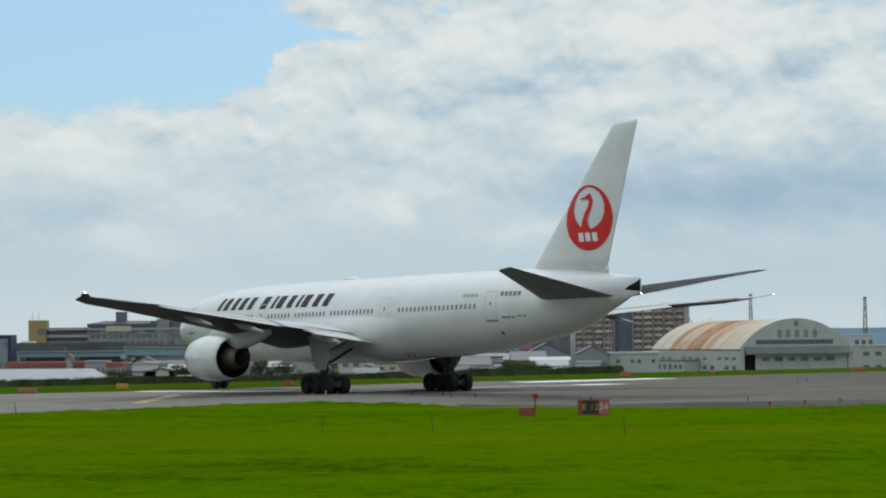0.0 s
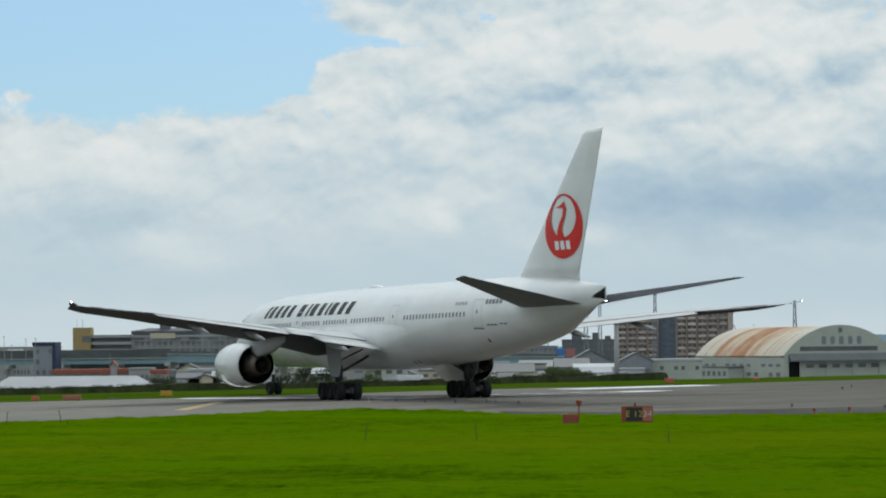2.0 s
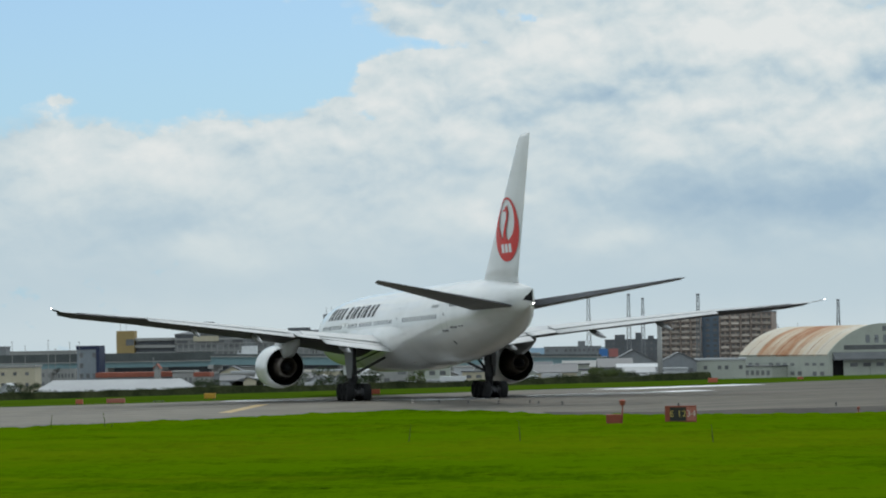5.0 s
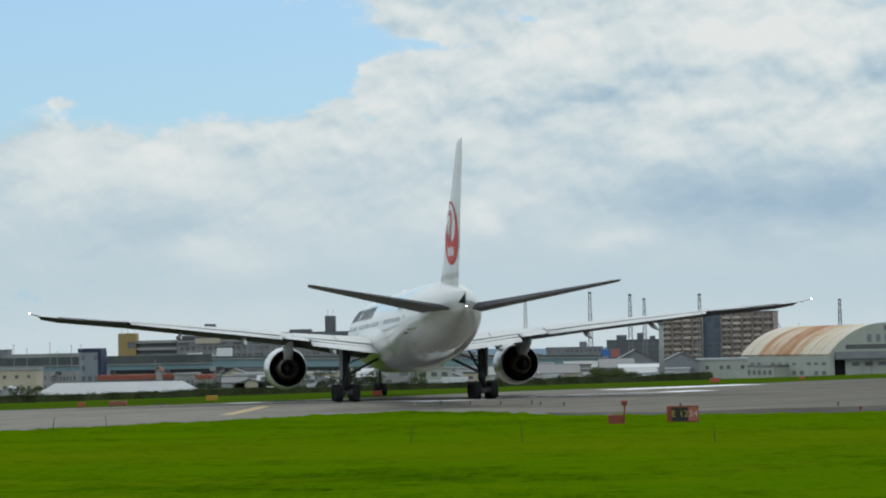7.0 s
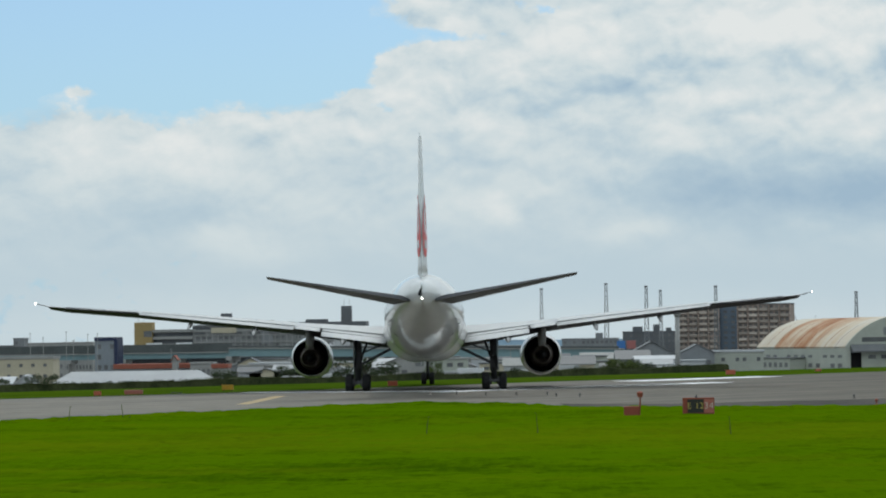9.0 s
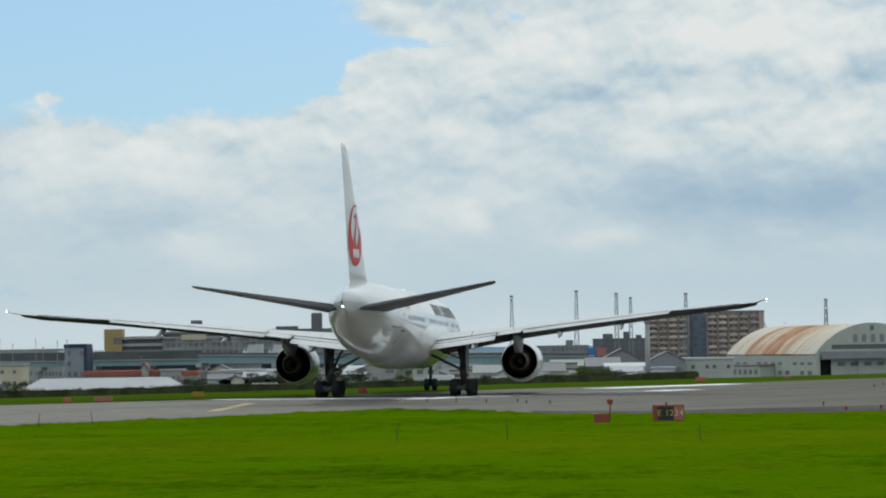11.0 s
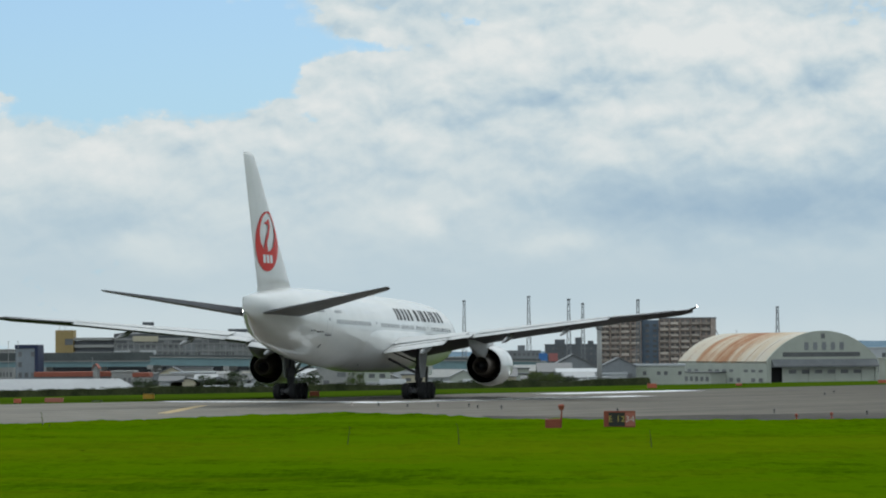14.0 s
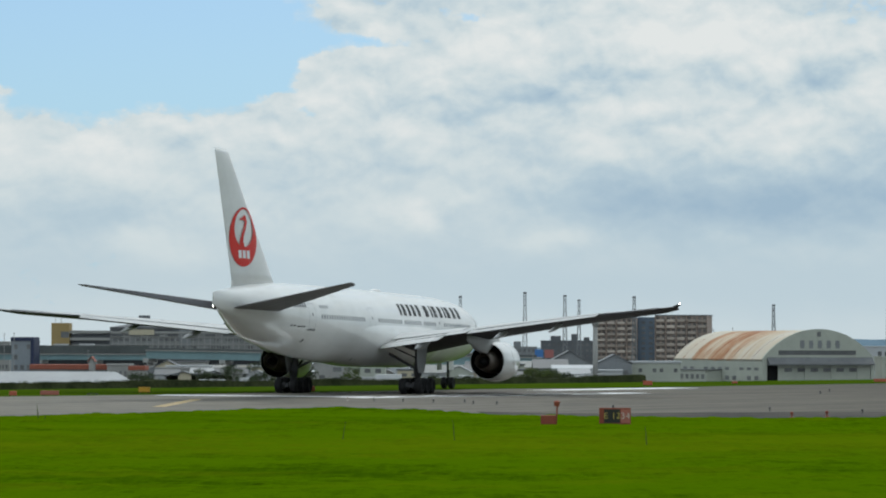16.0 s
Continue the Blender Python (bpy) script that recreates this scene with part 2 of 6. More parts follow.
def aircraft_paint(name="white_aircraft_paint", grime=0.28, coat=0.8, gloss=0.03):
    """Glossy white enamel over skin that is slightly quilted by its frames, with faint grime streaks."""
    m = bpy.data.materials.new(name)
    m.use_nodes = True
    g = Graph(m.node_tree)
    b = g.node("ShaderNodeBsdfPrincipled")
    pos = g.node("ShaderNodeTexCoord").outputs["Object"]
    streak = g.noise(g.scaled(pos, (0.14, 1.3, 1.9)), 1.0, 6, 0.6)
    soft = g.noise(pos, 0.3, 4, 0.6)
    v = g.math("ADD", g.math("MULTIPLY_ADD", streak, grime, 0.3 - grime / 2), g.math("MULTIPLY", soft, 0.4))
    g.link(g.ramp(v, [(0.35, (0.52, 0.515, 0.495)), (0.45, (0.64, 0.64, 0.625)), (0.55, (0.70, 0.70, 0.69)), (0.68, (0.735, 0.735, 0.725))]), b.inputs["Base Color"])
    b.inputs["Roughness"].default_value = 0.28
    b.inputs["Coat Weight"].default_value = coat
    b.inputs["Coat Roughness"].default_value = gloss
    h = g.node("ShaderNodeBump")
    h.inputs["Strength"].default_value, h.inputs["Distance"].default_value = 0.20, 0.03
    g.link(g.noise(g.scaled(pos, (1.0, 0.4, 0.4)), 0.9, 2, 0.5), h.inputs["Height"])
    g.link(h.outputs[0], b.inputs["Normal"])
    g.link(h.outputs[0], b.inputs["Coat Normal"])
    g.link(b.outputs[0], g.node("ShaderNodeOutputMaterial").inputs[0])
    return m


M_WHITE = aircraft_paint()
M_FIN = aircraft_paint("white_fin_paint", 0.15, 0.15, 0.25)
# one wing grey in two copies: shade in the dark one, light in the pale
M_WINGSHADE = mat("shaded_wing_grey", (0.065, 0.063, 0.067), 0.6, vary=0.18, scale=0.5, spec=0.10)
M_WINGLIT = mat("lit_wing_top_grey", (0.46, 0.47, 0.48), 0.6, vary=0.08, scale=0.6, spec=0.15)
M_FLAP = mat("pale_flap_paint", (0.50, 0.505, 0.505), 0.62, vary=0.05, scale=0.8, spec=0.2)
M_FAIRING = mat("mid_grey_fairing_paint", (0.30, 0.305, 0.31), 0.55, vary=0.08, scale=1.0, spec=0.25)
M_SEAM = mat("panel_seam", (0.60, 0.60, 0.60), 0.5, vary=0.05, scale=2)
M_SEAL = mat("grey_door_seal", (0.42, 0.425, 0.43), 0.5, vary=0.08, scale=2)
# tailplane's top and underside brightness is put into two different greys
M_TAILTOP = mat("darkened_stabiliser_top", (0.065, 0.068, 0.075), 0.8, vary=0.35, scale=0.5, spec=0.03)
M_DARKWING = mat("stabiliser_underside_grey", (0.16, 0.16, 0.165), 0.48, vary=0.20, scale=0.5, spec=0.22)
M_METAL = mat("bare_metal", (0.62, 0.61, 0.59), 0.35, 0.9, vary=0.12, scale=3)
M_BURNT = mat("burnt_nozzle_metal", (0.11, 0.09, 0.075), 0.45, 0.6, vary=0.35, scale=2.5)
# black for soot, and for shade painted inside ducts and openings
M_BLACK = mat("soot_and_shade_black", (0.012, 0.012, 0.013), 0.8, vary=0.3, scale=3, spec=0.15)
M_TYRE = mat("tyre_rubber", (0.018, 0.018, 0.019), 0.85, vary=0.3, scale=5, bump=0.3, spec=0.2)
M_STRUT = mat("grey_gear_leg_paint", (0.065, 0.065, 0.07), 0.5, 0.2, vary=0.25, scale=3)
M_HUB = mat("dark_hub", (0.030, 0.029, 0.028), 0.7, vary=0.25, scale=5, spec=0.2)
M_PANE = mat("dark_cabin_pane", (0.16, 0.165, 0.175), 0.15, vary=0.2, scale=4)
M_LINE = mat("grey_seal", (0.33, 0.34, 0.35), 0.5, vary=0.1, scale=3)
M_LETTER = mat("black_livery_paint", (0.022, 0.021, 0.023), 0.45, vary=0.1, scale=2, spec=0.2)
M_RED = mat("red_livery_paint", (0.62, 0.026, 0.018), 0.4, vary=0.06, scale=1, spec=0.2)
M_LAMP = glow("white_lamp", (1.0, 0.98, 0.92), 14)
M_CLUMP = grass_mat("grass_clump", (0.030, 0.068, 0.0005), (0.058, 0.117, 0.0005), (0.092, 0.128, 0.002), 0.10)
M_GRASS = grass_mat("mown_grass", (0.030, 0.068, 0.0005), (0.058, 0.117, 0.0005), (0.080, 0.132, 0.0015))
M_VERGE = grass_mat("verge_grass", (0.024, 0.050, 0.003), (0.046, 0.084, 0.005), (0.070, 0.088, 0.014))
M_ROAD = pavement_mat()
M_PAINT = mat("white_runway_paint", (0.78, 0.79, 0.80), 0.5, vary=0.18, scale=0.25)
M_YELLOW = mat("yellow_taxi_paint", (0.34, 0.235, 0.09), 0.6, vary=0.25, scale=0.4)
M_CONC = mat("weathered_concrete", (0.29, 0.29, 0.28), 0.85, vary=0.15, scale=0.12)
M_GREYWALL = mat("grey_render", (0.20, 0.21, 0.22), 0.85, vary=0.15, scale=0.1)
M_SLATS = mat("grey_slatted_cladding", (0.215, 0.22, 0.22), 0.8, vary=0.2, scale=0.12)
# slate lightened, with distance haze in its colour
M_DARKWALL = mat("dark_slate_cladding", (0.105, 0.112, 0.122), 0.7, vary=0.2, scale=0.15)
M_PALEBLUE = mat("pale_blue_grey_panels", (0.20, 0.225, 0.25), 0.6, vary=0.15, scale=0.15)
M_SHEDROOF = mat("dull_white_sheet_roof", (0.31, 0.32, 0.33), 0.6, vary=0.12, scale=0.12)
M_NAVY = mat("navy_panel", (0.012, 0.02, 0.06), 0.5, vary=0.15, scale=0.3)
M_OCHRE = mat("ochre_tiles", (0.31, 0.225, 0.095), 0.8, vary=0.12, scale=0.2)
M_CREAM = mat("cream_render", (0.45, 0.405, 0.30), 0.85, vary=0.1, scale=0.15)
M_SAGE = mat("pale_grey_green_siding", (0.36, 0.38, 0.33), 0.75, vary=0.10, scale=0.2)
# brown of the flats raised for the haze in front of them
M_BROWN = mat("brown_tiles", (0.33, 0.262, 0.225), 0.8, vary=0.15, scale=0.2)
M_BALCONY = mat("pale_balcony_render", (0.40, 0.345, 0.30), 0.85, vary=0.12, scale=0.2, random_each=0.7)
# glass of far buildings, lightened for haze
M_GLASS = mat("dark_window_glass", (0.115, 0.118, 0.122), 0.35, vary=0.3, scale=0.5, random_each=0.5)
M_FLATGLASS = mat("paler_window_glass", (0.17, 0.155, 0.145), 0.4, vary=0.3, scale=0.5, random_each=0.7)
M_BLUECORE = mat("slate_blue_panels", (0.10, 0.135, 0.18), 0.6, vary=0.15, scale=0.2)
M_TEAL = mat("teal_girder_paint", (0.165, 0.265, 0.285), 0.6, vary=0.12, scale=0.1)
M_BARRIER = mat("grey_noise_barrier", (0.078, 0.088, 0.088), 0.8, vary=0.25, scale=0.1)
M_TIN = mat("white_sheet_roof", (0.42, 0.435, 0.45), 0.55, vary=0.08, scale=0.15)
M_GREYROOF = mat("grey_sheet_roof", (0.115, 0.12, 0.125), 0.6, vary=0.2, scale=0.2)
M_REDROOF = mat("red_brown_roof", (0.26, 0.075, 0.045), 0.7, vary=0.2, scale=0.2)
M_STEEL = mat("galvanised_steel", (0.20, 0.21, 0.22), 0.6, 0.3, vary=0.15, scale=0.5)
M_BLUE = mat("blue_board", (0.04, 0.16, 0.42), 0.5, vary=0.08, scale=0.2)
M_PINK = mat("faded_red_board", (0.36, 0.13, 0.12), 0.6, vary=0.1, scale=0.2)
# blue haze of distance is mixed into the hills' own colour
M_HILL = mat("haze_tinted_hill", (0.13, 0.19, 0.24), 0.95, vary=0.15, scale=0.01, spec=0.0)
M_LEAF = mat("dark_foliage", (0.036, 0.050, 0.024), 0.8, vary=0.35, scale=0.6, spec=0.1)
M_OLIVE = mat("olive_foliage", (0.055, 0.075, 0.02), 0.8, vary=0.35, scale=0.6, spec=0.1)
M_HEDGE = mat("weedy_hedge", (0.025, 0.036, 0.014), 0.85, vary=0.45, scale=0.35, second=(0.04, 0.045, 0.02), spec=0.05)
M_BARK = mat("bark", (0.06, 0.045, 0.03), 0.9, vary=0.3, scale=4)
M_ORANGE = mat("orange_red_paint", (0.225, 0.046, 0.024), 0.65, vary=0.12, scale=2)
M_MARKER = mat("orange_marker_paint", (0.44, 0.10, 0.055), 0.6, vary=0.12, scale=2)
M_SIGNBLACK = mat("black_sign_face", (0.015, 0.014, 0.012), 0.5, vary=0.1, scale=2)
M_SIGNYELLOW = mat("yellow_sign_letters", (0.40, 0.30, 0.07), 0.5, vary=0.05, scale=2)
M_SIGNRED = mat("faded_red_sign_face", (0.36, 0.11, 0.085), 0.5, vary=0.08, scale=2)
M_SIGNWHITE = mat("white_sign_letters", (0.52, 0.44, 0.40), 0.5, vary=0.05, scale=2)
M_AMBER = mat("amber_box_paint", (0.50, 0.27, 0.02), 0.55, vary=0.12, scale=2)
M_STALK = mat("dry_stalk", (0.06, 0.085, 0.012), 0.9, vary=0.2, scale=5)


def rust_roof_mat():
    """Sheet roof in broad sections, each weathered from chalky white to rust."""
    m = bpy.data.materials.new("rusty_sheet_roof")
    m.use_nodes = True
    g = Graph(m.node_tree)
    b = g.node("ShaderNodeBsdfPrincipled")
    pos = g.node("ShaderNodeTexCoord").outputs["Object"]
    along = g.scaled(pos, (1.0, 0.03, 0.03))
    streak = g.math("ADD", g.math("MULTIPLY", g.noise(along, 0.22, 2, 0.5), 0.70), g.math("MULTIPLY", g.noise(along, 1.1, 4, 0.65), 0.30))
    soft = g.noise(pos, 0.12, 4, 0.6)
    split = g.node("ShaderNodeSeparateXYZ")
    g.link(pos, split.inputs[0])
    # the sheets get rustier towards the middle of the roof
    mid = g.math("DIVIDE", g.math("SUBTRACT", split.outputs[0], 34.0), 15.0)
    mid = g.math("EXPONENT", g.math("MULTIPLY", g.math("MULTIPLY", mid, mid), -1.0))
    v = g.math("ADD", g.math("MULTIPLY", mid, -0.25), g.math("ADD", g.math("MULTIPLY", streak, 0.75), g.math("MULTIPLY", soft, 0.35)))
    col = g.ramp(v, [(0.20, (0.22, 0.09, 0.045)), (0.29, (0.35, 0.175, 0.09)), (0.38, (0.44, 0.31, 0.21)), (0.47, (0.50, 0.42, 0.32)), (0.62, (0.52, 0.485, 0.42))])
    g.link(col, b.inputs["Base Color"])
    b.inputs["Roughness"].default_value = 0.75
    b.inputs["Specular IOR Level"].default_value = 0.2
    g.link(b.outputs[0], g.node("ShaderNodeOutputMaterial").inputs[0])
    return m


M_RUST = rust_roof_mat()
M_TOWN = mat("dusty_tarmac_yard", (0.15, 0.15, 0.14), 0.9, vary=0.3, scale=0.03, spec=0.1)
M_VAN = mat("white_van_paint", (0.55, 0.56, 0.57), 0.4, vary=0.1, scale=0.5, random_each=0.6)
M_SHOULDER = mat("dark_worn_shoulder", (0.030, 0.027, 0.023), 0.85, vary=0.35, scale=0.10, second=(0.070, 0.063, 0.053), spec=0.1)
# near-black that stands for shade below the elevated road
M_ROADSHADE = mat("under_road_shade", (0.035, 0.037, 0.040), 0.7, vary=0.3, scale=0.2, spec=0.1)

# ---- building blocks ----
def obj(name, bm, material, parent=None, label="", smooth=False):
    """Links a bmesh as one mesh object."""
    me = bpy.data.meshes.new(name)
    bmesh.ops.recalc_face_normals(bm, faces=bm.faces)
    bm.to_mesh(me)
    bm.free()
    for p in me.polygons:
        p.use_smooth = smooth
    for m in material if isinstance(material, (list, tuple)) else [material]:
        me.materials.append(m)
    ob = new(name, me)
    ob.parent = parent
    if label:
        tagged(ob, label)
    return ob


def part(name, bm, material, parent, label="", smooth=False):
    return obj(name, bm, material, parent, label, smooth)


def thing(name, at, label, category, group="", rz=0.0):
    e = new(name)
    e.matrix_world = pose(*at, 0, 0, rz)
    e.empty_display_size = 0.3
    return tagged(e, label, category, group)


def quad(bm, *pts):
    return bm.faces.new([bm.verts.new(p) for p in pts])


def box(bm, x0, x1, y0, y1, z0, z1, bevel=0.0):
    made = bmesh.ops.create_cube(bm, size=1, matrix=Matrix.Translation(((x0 + x1) / 2, (y0 + y1) / 2, (z0 + z1) / 2)) @ Matrix.Diagonal((abs(x1 - x0), abs(y1 - y0), abs(z1 - z0), 1)))
    if bevel:
        edges = list({e for v in made["verts"] for e in v.link_edges})
        bmesh.ops.bevel(bm, geom=edges, offset=bevel, segments=2, affect="EDGES", profile=0.6)
    return bm


def rod(bm, a, b, r0, r1=None, n=10, caps=True):
    a, b = Vector(a), Vector(b)
    r1 = r0 if r1 is None else r1
    turn = (b - a).to_track_quat("Z", "Y").to_matrix()
    rings = []
    for c, r in ((a, r0), (b, r1)):
        rings.append([bm.verts.new(c + turn @ Vector((r * math.cos(k * math.tau / n), r * math.sin(k * math.tau / n), 0))) for k in range(n)])
    for k in range(n):
        bm.faces.new((rings[0][k], rings[0][(k + 1) % n], rings[1][(k + 1) % n], rings[1][k]))
    if caps:
        bm.faces.new(rings[0][::-1])
        bm.faces.new(rings[1])
    return bm


def loft(bm, rings, close=(True, True)):
    """Skin over rings of points, all of one length."""
    vs = [[bm.verts.new(p) for p in r] for r in rings]
    n = len(vs[0])
    for a, b in zip(vs, vs[1:]):
        for k in range(n):
            bm.faces.new((a[k], a[(k + 1) % n], b[(k + 1) % n], b[k]))
    if close[0]:
        bm.faces.new(vs[0][::-1])
    if close[1]:
        bm.faces.new(vs[-1])
    return bm


def lathe(bm, profile, centre, axis="x", n=40):
    """Turns (along, radius) pairs round an axis through centre."""
    rings = []
    for s, r in profile:
        ring = []
        for k in range(n):
            c, d = r * math.cos(k * math.tau / n), r * math.sin(k * math.tau / n)
            ring.append(Vector(centre) + (Vector((s, c, d)) if axis == "x" else Vector((c, s, d)) if axis == "y" else Vector((c, d, s))))
        rings.append(ring)
    return loft(bm, rings, (profile[0][1] < 0.4, profile[-1][1] < 0.4))


def curve_at(xs, ys, x):
    """Smooth curve through (xs, ys)."""
    k = int(np.clip(np.searchsorted(xs, x) - 1, 0, len(xs) - 2))
    h = xs[k + 1] - xs[k]
    t = (x - xs[k]) / h

    def slope(i):
        if i == 0:
            return (ys[1] - ys[0]) / (xs[1] - xs[0])
        if i == len(xs) - 1:
            return (ys[-1] - ys[-2]) / (xs[-1] - xs[-2])
        a, b = (ys[i] - ys[i - 1]) / (xs[i] - xs[i - 1]), (ys[i + 1] - ys[i]) / (xs[i + 1] - xs[i])
        return 0 if a * b <= 0 else 2 * a * b / (a + b)
    return (2 * t**3 - 3 * t**2 + 1) * ys[k] + (t**3 - 2 * t**2 + t) * h * slope(k) + (-2 * t**3 + 3 * t**2) * ys[k + 1] + (t**3 - t**2) * h * slope(k + 1)


# ---- ground ----
def ground_height(x, y):
    """Level airfield; the land falls away beyond the boundary hedge."""
    d = (y - 286 - 0.95 * x) / 1.38
    return max(-13.0, -0.028 * d) if d > 0 and y > 100 else 0.0


def bearing(deg, dist, z=None):
    """Plan point at a bearing from the camera's stand, dist metres north."""
    x = dist * math.tan(radians(deg))
    return (x, dist, ground_height(x, dist) if z is None else z)


# line down the middle of the runway, where near field and far verge part
MIDDLE = [(-400, -15), (-120, 118), (-60, 156), (-36, 175), (-15, 198), (2, 205), (20, 208), (47, 235), (100, 280), (400, 590)]


def build_ground():
    bm = bmesh.new()
    ys = [-400, -100, 0, 40, 60, 80] + [100 + 12 * k for k in range(60)] + [850, 900, 1000, 1200, 1350, 1700, 2500, 4900]
    xs = [-4000, -1500, -600] + [-300 + 12 * k for k in range(51)] + [400, 600, 1500, 4000]
    grid = [[bm.verts.new((x, y, ground_height(x, y))) for x in xs] for y in ys]
    for a, b in zip(grid, grid[1:]):
        for k in range(len(xs) - 1):
            f = bm.faces.new((a[k], a[k + 1], b[k + 1], b[k]))
            c = f.calc_center_median()
            f.material_index = 1 if (c.y - 318 - 0.95 * c.x) > 0 and c.y > 100 else 2 if c.y > np.interp(c.x, *zip(*MIDDLE)) else 0
    ob = obj("ground", bm, [M_GRASS, M_TOWN, M_VERGE])
    tagged(ob, "mown bright green airfield grass, level", "ground", kind="structure")


NEAR_EDGE = [(-400, 0), (-120, 90), (-60, 122), (-40, 136), (-29, 145), (-24, 151.5), (-19, 158), (-14, 166), (-8.5, 173.5), (-5, 168.5), (0, 158.5), (4, 153.5), (9, 150.5), (16, 149), (21, 150), (26, 153.5), (40, 160), (100, 205), (400, 500)]
FAR_EDGE = [(-400, -30), (-120, 145), (-60, 190), (-36, 209), (-26, 217), (-15, 229), (2, 250), (20, 262), (27, 272), (47, 295), (100, 352), (400, 680)]


def strip(name, poly_a, poly_b, z, material, label, category="", kind="structure", n=1):
    bm = bmesh.new()
    a = [bm.verts.new((x, y, z)) for x, y in poly_a]
    b = [bm.verts.new((x, y, z)) for x, y in poly_b]
    for k in range(len(a) - 1):
        bm.faces.new((a[k], a[k + 1], b[k + 1], b[k]))
    return tagged(obj(name, bm, material), label, category or name.replace("_", " "), kind=kind)


def resample(line, n):
    line = [Vector((*p, 0)) for p in line]
    d = [0]
    for p, q in zip(line, line[1:]):
        d.append(d[-1] + (q - p).length)
    out = []
    for k in range(n):
        s = d[-1] * k / (n - 1)
        i = min(int(np.searchsorted(d, s, side="right")) - 1, len(line) - 2)
        out.append(line[i].lerp(line[i + 1], (s - d[i]) / (d[i + 1] - d[i]))[:2])
    return out


def build_pavement():
    strip("runway", resample(NEAR_EDGE, 300), resample(FAR_EDGE, 300), 0.02, M_ROAD, "worn grey asphalt runway and taxiway", "runway")

    line = [p for p in resample(NEAR_EDGE, 600) if 1 < p[0] < 75]
    far = [(x - 2.5 * math.sin(0.2 * x), y + 7.0 + 2.0 * math.sin(0.33 * x) + 0.04 * x + 9.0 * math.exp(-((x - 17) / 7) ** 2)) for x, y in line]
    strip("pavement_shoulder", line, far, 0.024, M_SHOULDER, "dark worn asphalt shoulder of the runway", "pavement")

    def band(a, b, w, name, m, label):
        a, b = Vector(a), Vector(b)
        side = Vector((-(b - a).y, (b - a).x)).normalized() * w / 2
        strip(name, [a - side, b - side], [a + side, b + side], 0.026, m, label, "road marking")
    band((7, 243.5), (21, 259), 4.0, "runway_edge_line", M_PAINT, "broad white painted runway edge marking")
    band((-24.6, 216.4), (-7.5, 210.6), 2.6, "runway_edge_line", M_PAINT, "broad white painted runway edge marking")
    for k in range(3):
        band((-9.0 + 3.2 * k, 206.5 + 4.6 * k), (9 + 3.2 * k - 0.5, 223.5 + 3.6 * k), 3.1, "runway_marking", M_PAINT, "broad white painted runway threshold stripe")
    band((-20, 175), (-20, 200), 0.9, "taxi_line", M_YELLOW, "faded yellow painted taxiway line")


build_ground()
build_pavement()

# ---- airliner: x forward from the nose, y to its left, z up from the tyres' foot ----
#          s,  top, bottom, half width
FUSE = [(0.0, 4.95, 4.85, 0.05), (0.15, 5.22, 4.52, 0.42), (0.6, 5.62, 4.10, 0.88), (1.4, 6.15, 3.62, 1.40), (2.6, 6.85, 3.12, 1.98), (3.6, 7.32, 2.86, 2.32), (5.0, 7.74, 2.64, 2.64), (7.0, 8.03, 2.48, 2.90), (9.9, 8.26, 2.37, 3.05),
        (13.0, 8.42, 2.33, 3.10), (16.4, 8.52, 2.33, 3.10), (24.0, 8.63, 2.40, 3.10), (33.4, 8.74, 2.52, 3.10), (40.0, 8.80, 2.62, 3.10), (44.0, 8.84, 2.86, 3.06), (48.0, 8.86, 3.22, 2.92), (51.6, 8.85, 3.68, 2.66),
        (55.0, 8.74, 4.22, 2.26), (58.2, 8.52, 4.90, 1.72), (60.4, 8.30, 5.58, 1.22), (62.0, 8.12, 6.25, 0.72), (63.0, 8.00, 6.76, 0.34), (63.55, 7.90, 7.00, 0.12)]
FS, FT, FB, FW = (list(c) for c in zip(*FUSE))


def section(s):
    top, bot, wid = curve_at(FS, FT, s), curve_at(FS, FB, s), curve_at(FS, FW, s)
    if s > 57:
        # the tail cone thins to an upright blade
        swell = math.sin(math.pi * min(1, (s - 57) / 6.55))
        bot += 0.34 * swell
        f = max(0.0, (s - 60.3) / 3.25)
        wid *= (1 - 0.80 * f * f * (3 - 2 * f)) * (1 - 0.12 * swell)
    return (top + bot) / 2, (top - bot) / 2, wid


def skin(s, z, side, off=0.0):
    """Point of the hull's side at station s and height z, off metres proud."""
    zc, hz, w = section(s)
    v = max(-0.98, min(0.98, (z - zc) / hz))
    n = Vector((0, side * math.sqrt(1 - v * v) / w, v / hz)).normalized()
    return Vector((-s, side * w * math.sqrt(1 - v * v), z)) + n * off


def side_patch(bm, corners, side, off=0.012, nu=2, nv=3):
    """A patch that lies on the hull between four (s, z) corners."""
    (a, b, c, d) = [Vector(p) for p in corners]
    grid = [[bm.verts.new(skin(*(a.lerp(b, i / nu).lerp(d.lerp(c, i / nu), j / nv)), side, off)) for i in range(nu + 1)] for j in range(nv + 1)]
    for j in range(nv):
        for i in range(nu):
            bm.faces.new((grid[j][i], grid[j][i + 1], grid[j + 1][i + 1], grid[j + 1][i]))


